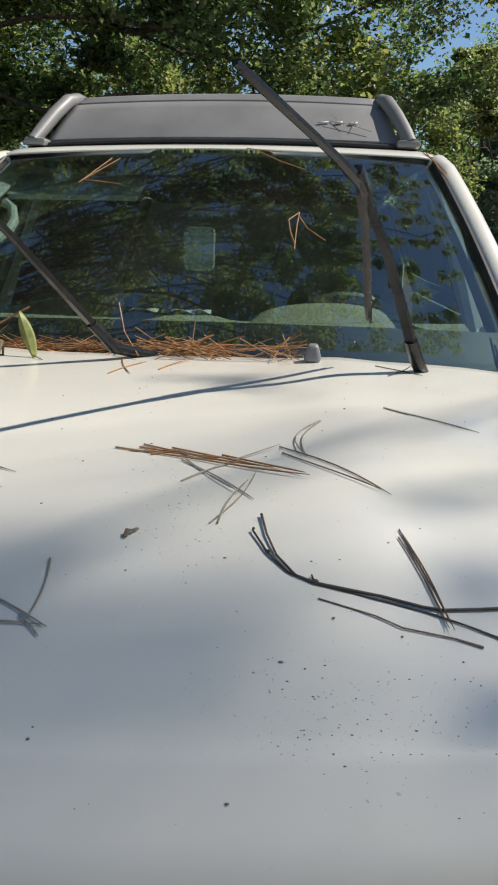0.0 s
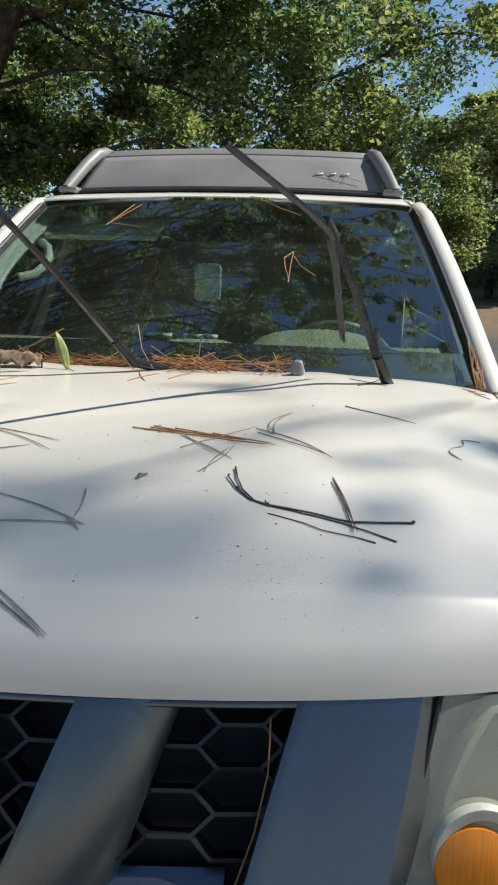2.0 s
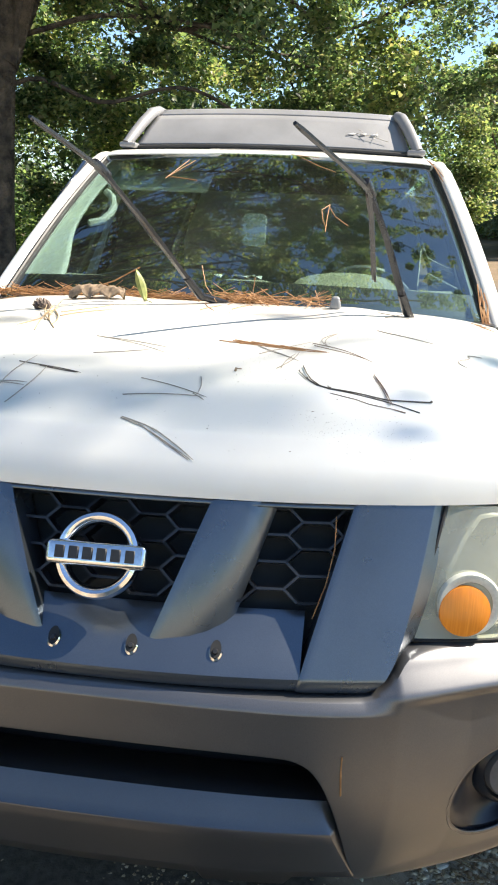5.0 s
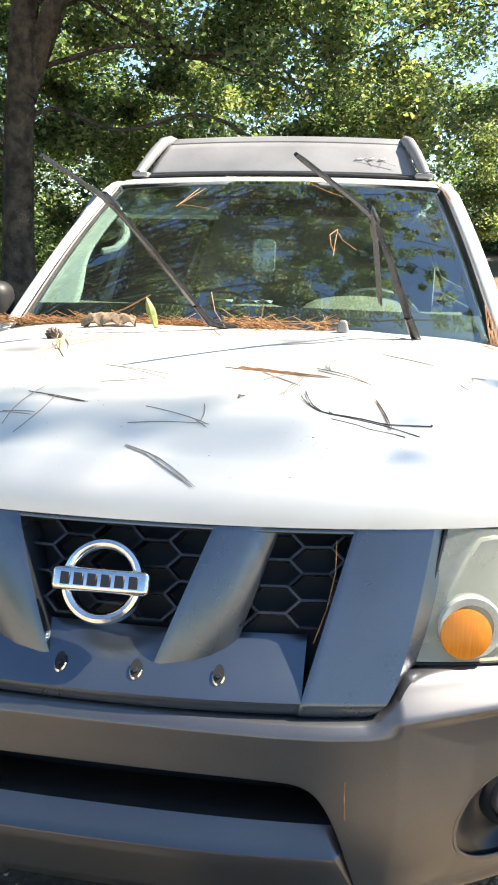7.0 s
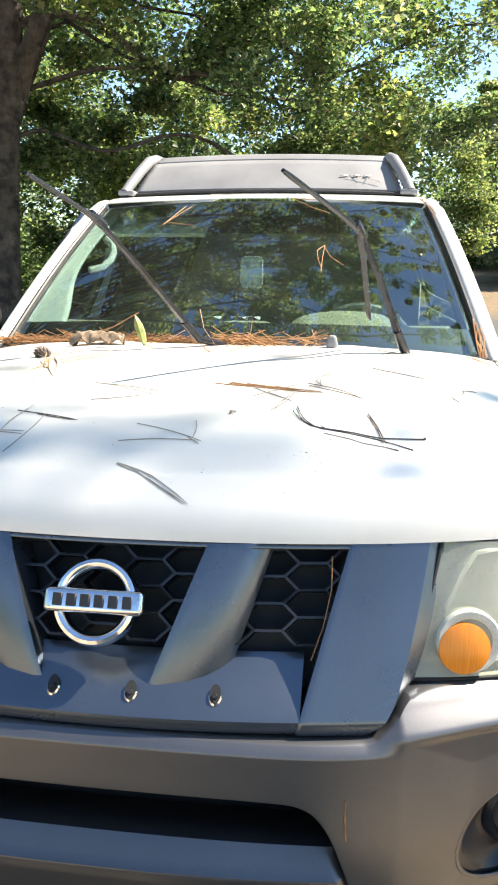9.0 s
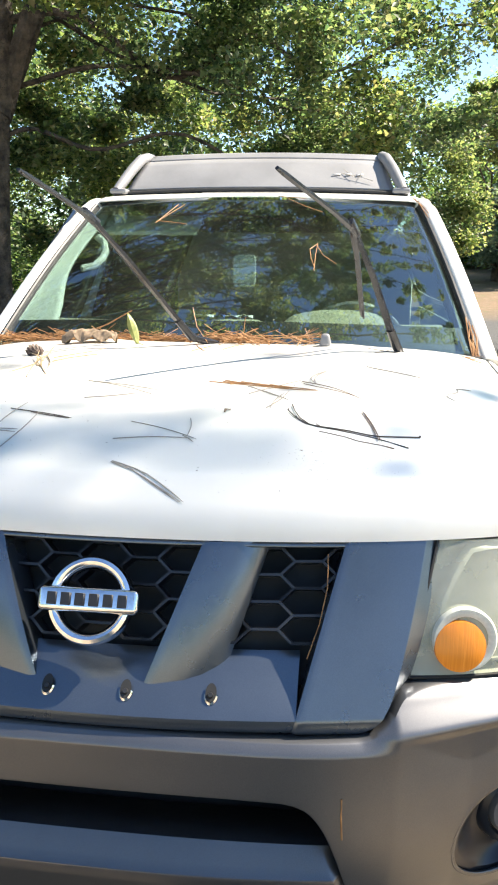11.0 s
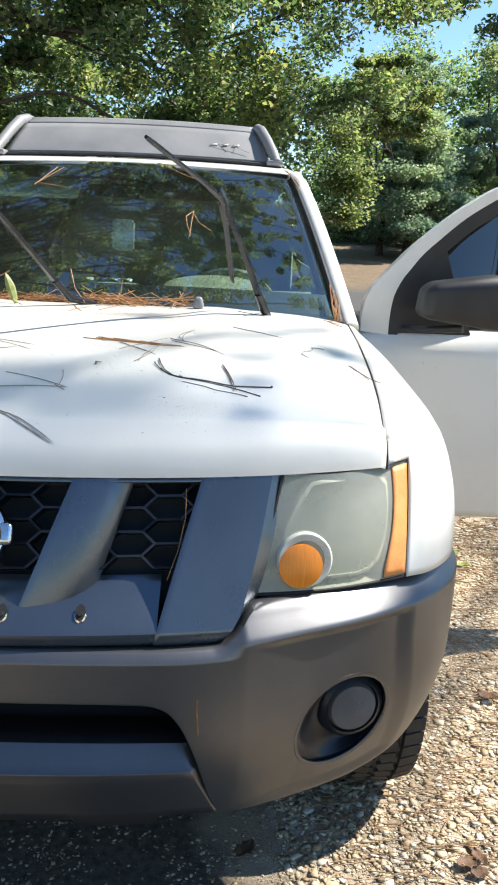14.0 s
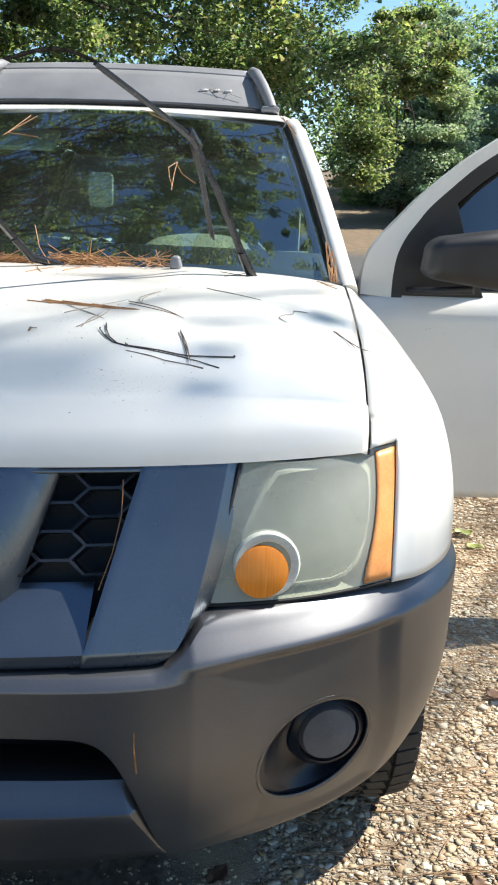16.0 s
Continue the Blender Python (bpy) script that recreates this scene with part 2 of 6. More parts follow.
# ---- small builders ----
def curve(points):
    """A smooth function through (x, y) points."""
    px, py = [p[0] for p in points], [p[1] for p in points]
    k = [0.0] * len(px)
    for i in range(len(px)):
        a, b = max(i - 1, 0), min(i + 1, len(px) - 1)
        k[i] = (py[b] - py[a]) / (px[b] - px[a])
    def at(x):
        x = min(max(x, px[0]), px[-1])
        i = min(max(int(np.searchsorted(px, x)) - 1, 0), len(px) - 2)
        h = px[i + 1] - px[i]
        s = (x - px[i]) / h
        return ((1 + 2 * s) * (1 - s) ** 2 * py[i] + s * (1 - s) ** 2 * h * k[i] + s * s * (3 - 2 * s) * py[i + 1] + s * s * (s - 1) * h * k[i + 1])
    return at


def steps(a, b, n):
    return [a + (b - a) * i / n for i in range(n + 1)]


def sheet(fn, us, vs, bm=None):
    """A quad sheet over two parameter lists."""
    bm = bm or bmesh.new()
    rows = [[bm.verts.new(fn(u, v)) for v in vs] for u in us]
    for a, b in zip(rows, rows[1:]):
        for i in range(len(vs) - 1):
            bm.faces.new((a[i], b[i], b[i + 1], a[i + 1]))
    return bm


def tube(points, radius, sides=8, flat=1.0, bm=None, up=(0, 0, 1)):
    """A swept tube along points; radius is a number or one per point; flat squeezes it along up."""
    bm = bm or bmesh.new()
    pts = [Vector(p) for p in points]
    rad = radius if isinstance(radius, (list, tuple)) else [radius] * len(pts)
    rings = []
    for i, p in enumerate(pts):
        way = (pts[min(i + 1, len(pts) - 1)] - pts[max(i - 1, 0)]).normalized()
        side = way.cross(Vector(up))
        side = side.normalized() if side.length > 1e-4 else way.orthogonal().normalized()
        top = side.cross(way)
        rings.append([bm.verts.new(p + rad[i] * (side * math.cos(2 * math.pi * (j + 0.5) / sides) + top * flat * math.sin(2 * math.pi * (j + 0.5) / sides))) for j in range(sides)])
    for a, b in zip(rings, rings[1:]):
        for j in range(sides):
            bm.faces.new((a[j], a[(j + 1) % sides], b[(j + 1) % sides], b[j]))
    bm.faces.new(list(reversed(rings[0])))
    bm.faces.new(rings[-1])
    return bm


def block(size, centre=(0, 0, 0), bevel=0.0, m=None, bm=None, segments=2):
    bm = bm or bmesh.new()
    made = bmesh.ops.create_cube(bm, size=1.0)["verts"]
    for v in made:
        v.co = Vector((v.co.x * size[0], v.co.y * size[1], v.co.z * size[2]))
    if bevel:
        edges = {e for v in made for e in v.link_edges}
        made = bmesh.ops.bevel(bm, geom=list(edges), offset=bevel, segments=segments, affect="EDGES", profile=0.5)["verts"]
    for v in made:
        v.co = (m @ v.co if m else v.co) + Vector(centre)
    return bm


def prism(outline, thick, place, bevel=0.0):
    """An outline of (u, v) extruded by thick; place turns (u, v, w) into a point."""
    bm = bmesh.new()
    front = [bm.verts.new((u, v, 0)) for u, v in outline]
    back = [bm.verts.new((u, v, thick)) for u, v in outline]
    bm.faces.new(front)
    bm.faces.new(list(reversed(back)))
    n = len(outline)
    for i in range(n):
        bm.faces.new((front[(i + 1) % n], front[i], back[i], back[(i + 1) % n]))
    if bevel:
        bmesh.ops.bevel(bm, geom=[e for e in bm.edges if all(v in front for v in e.verts)], offset=bevel, segments=3, affect="EDGES")
    for v in bm.verts:
        v.co = Vector(place(v.co.x, v.co.y, v.co.z))
    return bm


def mirrored(bm):
    """The same bmesh on the other side of the car."""
    b2 = bm.copy()
    for v in b2.verts:
        v.co.x = -v.co.x
    bmesh.ops.reverse_faces(b2, faces=b2.faces)
    return b2


def part(name, bm, material, parent=None, label="", smooth=True, solid=0.0):
    """Links a bmesh as one mesh object under a thing or a part."""
    bmesh.ops.recalc_face_normals(bm, faces=bm.faces)
    me = bpy.data.meshes.new(name)
    bm.to_mesh(me)
    bm.free()
    if smooth:
        me.polygons.foreach_set("use_smooth", [True] * len(me.polygons))
        me.set_sharp_from_angle(angle=radians(38))
    me.materials.append(M[material])
    ob = new(name, me)
    if solid:
        sm = ob.modifiers.new("thickness", "SOLIDIFY")
        sm.thickness, sm.offset = solid, 0
    if parent:
        ob.parent = parent
        ob.matrix_parent_inverse = parent.matrix_world.inverted()
    if label:
        tagged(ob, label)
    return ob


def thing(name, label, category, group="", place=(0, 0, 0)):
    e = new(name)
    e.empty_display_size = 0.05
    e.location = place
    e.matrix_world = Matrix.Translation(place)
    return tagged(e, label, category, group)


# ---- the car: x across, y to its rear, hood edge near y = 0 ----
car = thing("car", "dusty white off-road car with open front door, parked on gravel", "car")

hood_front = lambda x: -0.008 + 0.19 * x * x + 0.13 * x**4
hood_rear = lambda x: 1.20 + 0.10 * (x / 0.8) ** 2
hood_half = lambda y: 0.716 + 0.085 * y / 1.25
hood_line = curve([(0, 1.028), (0.004, 1.048), (0.012, 1.071), (0.03, 1.094), (0.050, 1.1135), (0.056, 1.1175), (0.066, 1.1200), (0.10, 1.130), (0.16, 1.1485), (0.25, 1.166), (0.4, 1.184), (0.7, 1.203), (1.0, 1.211), (1.3, 1.214)])


def hood_z(x, y):
    """The height of the hood's skin."""
    d = max(y - hood_front(x), 0)
    k = min(abs(x) / hood_half(y), 1.0)
    soft = min(1.0, d / 0.09)
    ridge = 0.006 * math.exp(-((abs(x) - 0.36) / 0.07) ** 2) * min(1.0, d / 0.3)
    return hood_line(d) - soft * (0.008 * k**2 + 0.036 * k**5) + ridge


def hood_point(u, v):
    # u runs across, v from the folded lip over the nose to the rear edge
    x = u * 0.72
    for _ in range(3):
        y = hood_front(x) + max(v, 0) * (hood_rear(x) - hood_front(x))
        x = u * hood_half(y)
    if v < 0:
        return (x, hood_front(x) + 0.03, 1.022)
    z = hood_z(x, y)
    if abs(u) > 0.999:
        z -= 0.004
    return (x, y, z)


hood_vs = [-1, 0, 0.0015, 0.003, 0.006, 0.01, 0.016, 0.024, 0.033, 0.040, 0.044, 0.048, 0.053, 0.06, 0.07, 0.09, 0.12] + steps(0.16, 1.0, 26)
hood = part("hood", sheet(hood_point, [-1] + steps(-0.985, 0.985, 60) + [1], hood_vs), "paint", car, solid=0.004)
# dark gap under the hood's lip
part("hood_seal", sheet(lambda u, v: (u, hood_front(u) + 0.022 + 0.06 * v, 1.026 + 0.001 * v), steps(-0.72, 0.72, 40), [0, 1]), "seam", car)
# washer nozzle near the rear edge
noz = block((0.034, 0.05, 0.038), bevel=0.011, segments=4)
for v in noz.verts:
    if v.co.z > 0:
        v.co.x *= 0.75
        v.co.y = v.co.y * 0.7 - 0.004
for v in noz.verts:
    v.co += Vector((0.315, 1.165, hood_z(0.315, 1.165) + 0.018))
part("washer_nozzle", noz, "rack", car, "grey plastic washer nozzle")


def lens_point(u, v, back=0.0):
    # u: inner to outer, v: top to bottom
    top = Vector((0.536, 0.062, 1.024)).lerp(Vector((0.780, 0.192, 1.024)), u)
    low = Vector((0.492, -0.014, 0.828)).lerp(Vector((0.773, 0.090, 0.826)), u)
    top.y -= 0.030 * math.sin(math.pi * u)
    low.y -= 0.018 * math.sin(math.pi * u)
    p = top.lerp(low, v)
    p.y -= 0.020 * math.sin(math.pi * v) * (0.4 + 0.6 * math.sin(math.pi * min(max(u, 0.0), 1.0)))
    return p + Vector((-0.3 * back, back, 0))


# fenders
def seam_x(y):
    return hood_half(y) + 0.006


fender_y = curve([(0, 0.062), (0.05, 0.112), (0.10, 0.185), (0.17, 0.285), (0.27, 0.43), (0.5, 0.73), (1, 1.445)])
fender_x = curve([(0.05, 0.783), (0.062, 0.789), (0.09, 0.824), (0.14, 0.862), (0.20, 0.894), (0.28, 0.918), (0.42, 0.930), (0.7, 0.930), (1.0, 0.924), (1.25, 0.905), (1.5, 0.890)])
side_x = curve([(0, 0), (0.14, 0.24), (0.30, 0.56), (0.45, 0.80), (0.62, 0.94), (0.8, 1.0), (1, 1.0)])
side_z = curve([(0, 0), (0.14, 0.03), (0.30, 0.12), (0.45, 0.26), (0.62, 0.50), (0.8, 0.76), (1, 1.0)])


def fender_point(u, v):
    # u: front to rear, v: from the hood seam out and down; the front edge follows the headlight
    ys, yo = 0.138 + u * 1.307, fender_y(u)

    def skin_at(ys, yo):
        xs, xo = seam_x(ys), fender_x(yo)
        zs = hood_z(xs, ys) - 0.004
        sy = 0.35 * side_x(v) + 0.65 * side_z(v)
        return Vector((xs + (xo - xs) * side_x(v), ys + (yo - ys) * sy, zs + (0.81 - zs) * side_z(v)))
    skin, first = skin_at(ys, yo), skin_at(0.138, fender_y(0))
    corner = lens_point(1.0, 0.0) + Vector((0.002, -0.002, 0.006))
    edge = Vector((seam_x(0.138), 0.130, 1.032)).lerp(corner, v / 0.14) if v < 0.14 else lens_point(1.0, (v - 0.14) / 0.86 * 1.02) + Vector((0.002, -0.002, 0.006 * (1 - v)))
    # the skin is carried over to the lens edge; beside the hood its nose rises as steeply as the hood
    w = max(0.0, 1 - u / 0.20) ** 1.3
    p = skin + (edge - first) * w
    near_z = skin.z + (edge.z - skin.z) * (1 - min(1.0, (hood_line(u * 1.307) - 1.030) / (hood_line(0.26) - 1.030)))
    k = max(0.0, 1 - v / 0.30)
    p.z = p.z * (1 - k) + near_z * k
    return p


wheel_y, wheel_r = 0.69, 0.385


def fender_skirt(u, v):
    # from the shoulder down to the arch or sill
    y = 0.36 + u * 1.085
    a = (y - wheel_y) / (wheel_r + 0.055)
    low = wheel_r + (wheel_r + 0.055) * math.sqrt(max(1 - a * a, 0)) if abs(a) < 1 else 0.40
    low = min(max(low, 0.40), 0.795)
    x = fender_x(y) + 0.002
    return (x - 0.01 * v, y, 0.81 + (low - 0.81) * v)


fvs = steps(0, 1, 22)
for side in (0, 1):
    bm = sheet(fender_point, steps(0, 0.12, 20)[:-1] + steps(0.12, 1, 40), fvs)
    bm = sheet(fender_skirt, steps(0, 1, 60), steps(0, 1, 6), bm)
    # the tip that closes down onto the lens
    tip = lambda k, v: Vector(fender_point(0, 0.14 * k)).lerp(lens_point(0.76 + 0.24 * k, 0.0) + Vector((0.002 * k, -0.001, 0.003)), v)
    part("fender", mirrored(bm) if side else bm, "paint", car, solid=0.003)
    nose = sheet(lambda k, v: Vector(tip(0.96 * k, v)) + Vector((0, -0.006 * math.sin(math.pi * v) * (1 - k), 0.002 * math.sin(math.pi * v))), steps(0, 1, 8), steps(0, 1, 6))
    part("fender_tip", mirrored(nose) if side else nose, "paint", car)
    # dark seam beside the hood
    bm = sheet(lambda u, v: (seam_x(0.13 + u * 1.15) - 0.004 + 0.002 * v, 0.13 + u * 1.15, hood_z(hood_half(0.13 + u * 1.15), 0.13 + u * 1.15) - 0.018), steps(0, 1, 30), [-1, 2])
    part("hood_gap", mirrored(bm) if side else bm, "seam", car)
    # inner wall of the wheel well
    bm = sheet(lambda u, v: (0.55 + 0.355 * v, wheel_y + 0.44 * math.cos(math.pi * u), max(wheel_r + 0.44 * math.sin(math.pi * u), 0.3)), steps(0, 0.86, 24), [0, 1])
    part("wheel_well", mirrored(bm) if side else bm, "black", car)


# wheels
def tyre_bm(cx, cy):
    bm = bmesh.new()
    prof = [(-0.115, 0.225), (-0.13, 0.27), (-0.132, 0.32), (-0.122, 0.36), (-0.10, 0.378), (0, 0.383), (0.10, 0.378), (0.122, 0.36), (0.132, 0.32), (0.13, 0.27), (0.115, 0.225)]
    n = 64
    rings = [[bm.verts.new((cx + w, cy + r * math.cos(2 * math.pi * i / n), wheel_r + r * math.sin(2 * math.pi * i / n))) for w, r in prof] for i in range(n)]
    for i in range(n):
        a, b = rings[i], rings[(i + 1) % n]
        for j in range(len(prof) - 1):
            bm.faces.new((a[j], a[j + 1], b[j + 1], b[j]))
    # tread blocks in five rows, staggered, shoulder blocks wrapped over the edge
    for row, (w, wide, lean) in enumerate(((-0.104, 0.05, 0.0), (-0.052, 0.040, 0.3), (0, 0.036, -0.3), (0.052, 0.040, 0.3), (0.104, 0.05, 0.0))):
        for k in range(56):
            a = 2 * math.pi * (k + 0.5 * (row % 2)) / 56
            r = 0.3815 if abs(w) < 0.1 else 0.3745
            m = Matrix.Rotation(a, 4, "X") @ Matrix.Translation((0, r, 0)) @ Matrix.Rotation(lean, 4, "Y") @ Matrix.Rotation(0.28 * (-1 if w > 0.1 else 1 if w < -0.1 else 0), 4, "Z")
            block((wide, 0.016, 0.0365), (cx + w, cy, wheel_r), 0, m, bm)
    return bm


for cx, cy in ((0.785, wheel_y), (-0.785, wheel_y), (0.785, 3.55), (-0.785, 3.55)):
    wheel = part("wheel", tyre_bm(cx, cy), "rubber", car, "dusty black off-road tyre")
    rim = bmesh.new()
    out = 1 if cx > 0 else -1
    n = 48
    prof = [(0.06, 0.0), (0.07, 0.05), (0.06, 0.07), (0.075, 0.12), (0.095, 0.2), (0.115, 0.225), (-0.115, 0.225)]
    rings = [[rim.verts.new((cx + out * w, cy + r * math.cos(2 * math.pi * i / n), wheel_r + r * math.sin(2 * math.pi * i / n))) for w, r in prof] for i in range(n)]
    for i in range(n):
        a, b = rings[i], rings[(i + 1) % n]
        for j in range(len(prof) - 1):
            rim.faces.new((a[j], a[j + 1], b[j + 1], b[j]))
    bmesh.ops.remove_doubles(rim, verts=rim.verts, dist=1e-5)
    part("rim", rim, "steel", wheel, "alloy rim")


# ---- grille ----
def nose_y(x, z):
    """The sloping front face of the grille."""
    return hood_front(x) - 0.004 - 0.116 * (1.018 - z) / 0.228


grille = part("grille", sheet(lambda u, v: (u, nose_y(u, 1.018) + 0.004 + 0.013 * min(1, v + 1) + 0.03 * max(0, v), 1.018 + 0.010 * min(1, v + 1)), steps(-0.50, 0.50, 40), [-1, -0.5, -0.1, 0, 0.3, 1]), "sky_silver", car, "silver-grey plastic grille with slanting bars, sky reflection in its colour", solid=0.003)


def bar_profile(pts, xl, xr, rows, depth_l, depth_r, top, low, roundness, recede=0.0, left_round=0.003, flank=0.0, span=0.14, power=2.0):
    """A slanting bar or panel between two edge lines, with walls that run back."""
    def f(u, v):
        z = top + (low - top) * u
        a, b = xl(u), xr(u)
        x = a + (b - a) * min(max(v, 0), 1)
        y = nose_y(x, z)
        edge = min(min(max(v, 0), 1), 1 - min(max(v, 0), 1))
        vv = min(max(v, 0), 1)
        y += (roundness * max(0, 1 - edge / span) ** power if vv > 0.5 else left_round * max(0, 1 - edge / 0.14) ** 2) + flank * max(0, (vv - 0.45) / 0.55) ** 2
        y += recede * u**2.2 * (0.75 + 0.5 * min(max(v, 0), 1))
        if v < 0:
            y, x = nose_y(a, z) + depth_l, a + 0.003
        if v > 1:
            y, x = nose_y(b, z) + depth_r, b - 0.003
        return (x, y, z)
    return sheet(f, steps(0, 1, rows), pts)


vs_bar = [-1, 0, 0.03, 0.08, 0.14, 0.3, 0.5, 0.7, 0.86, 0.92, 0.97, 1, 2]
lerp = lambda a, b: (lambda u: a + (b - a) * u)
for side in (0, 1):
    bm = bar_profile(vs_bar, lerp(0.163, 0.078), lerp(0.268, 0.196), 16, 0.075, 0.075, 1.025, 0.805, 0.004, 0.036, 0.003, 0.022)
    part("grille_bar", mirrored(bm) if side else bm, "sky_silver", grille)
    xl = curve([(0, 0.384), (0.5, 0.347), (0.9, 0.318), (1, 0.312)])
    xr = curve([(0, 0.531), (0.4, 0.513), (0.72, 0.492), (0.86, 0.478), (0.95, 0.458), (1, 0.432)])

    def panel_face(u, v):
        # a flat face, a chamfer down to the headlight, and an upright lip along the foot
        z = 1.027 + (0.768 - 1.027) * u
        a, b = xl(u), xr(u)
        vv = min(max(v, 0), 1)
        x = a + (b - a) * vv
        y = nose_y(x, max(z, 0.790)) + 0.0045 * max(0, (0.790 - z) / 0.022) ** 3
        k = max(0.0, (vv - 0.845) / 0.155)
        lens = lens_point(-0.045, min(max((1.024 - z) / 0.196, 0), 1)).y - 0.003 + 0.030 * max(0, (0.828 - z) / 0.06)
        y += k * max(0.012, lens - y)
        y += 0.003 * max(0, 1 - vv / 0.05) ** 2
        if v < 0:
            y, x = nose_y(a, z) + 0.10, a + 0.003
        if v > 1:
            y, x = y + 0.04, b - 0.001
        return (x, y, z)

    bm = sheet(panel_face, steps(0, 0.9, 20) + [0.915, 0.93, 0.95, 0.97, 0.985, 1.0], [-1, 0, 0.02, 0.05, 0.1, 0.3, 0.5, 0.7, 0.825, 0.838, 0.845, 0.852, 0.87, 0.93, 0.98, 1, 2])
    part("grille_panel", mirrored(bm) if side else bm, "sky_silver", grille)


# ledge under the mesh, sloping forward to a rolled lower edge
def ledge(u, v):
    x = u
    z = 0.858 + (0.790 - 0.858) * min(v, 1)
    back = 0.055 * (1 - min(v, 1)) ** 1.3
    y = nose_y(x, z) + back + 0.003
    if v > 1:
        z = 0.790 - 0.022 * (v - 1)
        y = nose_y(x, 0.79) + 0.003 + 0.001 * (v - 1) + 0.006 * max(0, v - 1.6) * 2
    return (x, y, z)


part("ledge", sheet(ledge, steps(-0.318, 0.318, 40), [0, 0.2, 0.4, 0.6, 0.8, 0.93, 1, 1.15, 1.6, 2]), "sky_silver", grille)
part("lower_edge", sheet(lambda u, v: (u, nose_y(u, 0.790) + 0.010 + 0.04 * v, 0.767), steps(-0.43, 0.43, 40), [0, 1]), "black", grille)
for bx in (-0.19, -0.061, 0.061, 0.19):
    z = 0.818
    y = nose_y(bx, z) + 0.055 * (1 - 0.61) ** 1.3
    n = Vector((0, -0.72, 0.7))
    m = Matrix.Translation((bx, y, z)) @ n.to_track_quat("Z", "Y").to_matrix().to_4x4()
    # the hole is a flat near-black disc, its inner shade painted on
    hole = bmesh.new()
    bmesh.ops.create_circle(hole, cap_ends=True, segments=20, radius=0.0105, matrix=m @ Matrix.Translation((0, 0, 0.0025)) @ Matrix.Diagonal((0.8, 1.35, 1, 1)))
    hole_ob = part("screw_hole", hole, "seam", grille)
    # bright half ring paints the light on the hole's lower edge
    rim = bmesh.new()
    n2 = 20
    ra, rb = [], []
    for i in range(n2):
        a = math.pi * (1.05 + 0.9 * i / (n2 - 1))
        ra.append(rim.verts.new(m @ Vector((0.0088 * math.cos(a), 0.015 * math.sin(a), 0.003))))
        rb.append(rim.verts.new(m @ Vector((0.0108 * math.cos(a), 0.018 * math.sin(a), 0.0005))))
    for i in range(n2 - 1):
        rim.faces.new((ra[i], ra[i + 1], rb[i + 1], rb[i]))
    part("rim", rim, "chrome", hole_ob)
    head = bmesh.new()
    bmesh.ops.create_cone(head, cap_ends=True, segments=12, radius1=0.005, radius2=0.0035, depth=0.004, matrix=m @ Matrix.Translation((0, -0.004, 0.004)))
    part("screw", head, "black", hole_ob)

# honeycomb mesh, set back behind the bars, clipped to the three windows
windows = [lambda z: (-0.163 + 0.085 * (1.018 - z) / 0.206, 0.163 - 0.085 * (1.018 - z) / 0.206)]
windows.append(lambda z: (0.250 - 0.072 * (1.018 - z) / 0.2, 0.392 - 0.060 * (1.018 - z) / 0.2))
windows.append(lambda z: tuple(-q for q in reversed(windows[1](z))))
cell_w, cell_h = 0.087, 0.0375


def hex_bar(bm, a, b):
    """One rib of the honeycomb between two (x, z) corners, on the recessed face."""
    pa, pb = [Vector((x, nose_y(x, z) + 0.042, z)) for x, z in (a, b)]
    along = (pb - pa).normalized()
    n = Vector((0, -0.89, 0.45))
    side = along.cross(n).normalized() * 0.0026
    front, back = n * 0.004, n * -0.028
    ring = []
    for p in (pa, pb):
        ring.append([bm.verts.new(p + side * s + o) for s, o in ((-1, back), (-0.8, front), (0.8, front), (1, back))])
    for i in range(3):
        bm.faces.new((ring[0][i], ring[0][i + 1], ring[1][i + 1], ring[1][i]))


for win in windows:
    bm = bmesh.new()
    seen = set()
    for col in range(-8, 9):
        for row in range(-3, 8):
            cx, cz = col * cell_w * 0.75, 0.836 + row * cell_h + (cell_h / 2 if col % 2 else 0)
            ring = [(cx + cell_w / 2 * math.cos(math.pi / 3 * k), cz + cell_h / math.sqrt(3) * math.sin(math.pi / 3 * k)) for k in range(6)]
            for k in range(6):
                a, b = ring[k], ring[(k + 1) % 6]
                key = tuple(sorted(((round(a[0], 3), round(a[1], 3)), (round(b[0], 3), round(b[1], 3)))))
                mz = (a[1] + b[1]) / 2
                lo, hi = win(mz)
                if key in seen or not lo - 0.03 < (a[0] + b[0]) / 2 < hi + 0.03 or not 0.868 < mz < 1.022 or min(a[1], b[1]) < 0.866:
                    continue
                seen.add(key)
                hex_bar(bm, a, b)
    part("honeycomb_mesh", bm, "hexes", grille, "glossy dark honeycomb mesh", smooth=False)
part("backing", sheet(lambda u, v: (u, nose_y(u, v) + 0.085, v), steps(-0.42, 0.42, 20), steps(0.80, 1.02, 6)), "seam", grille)

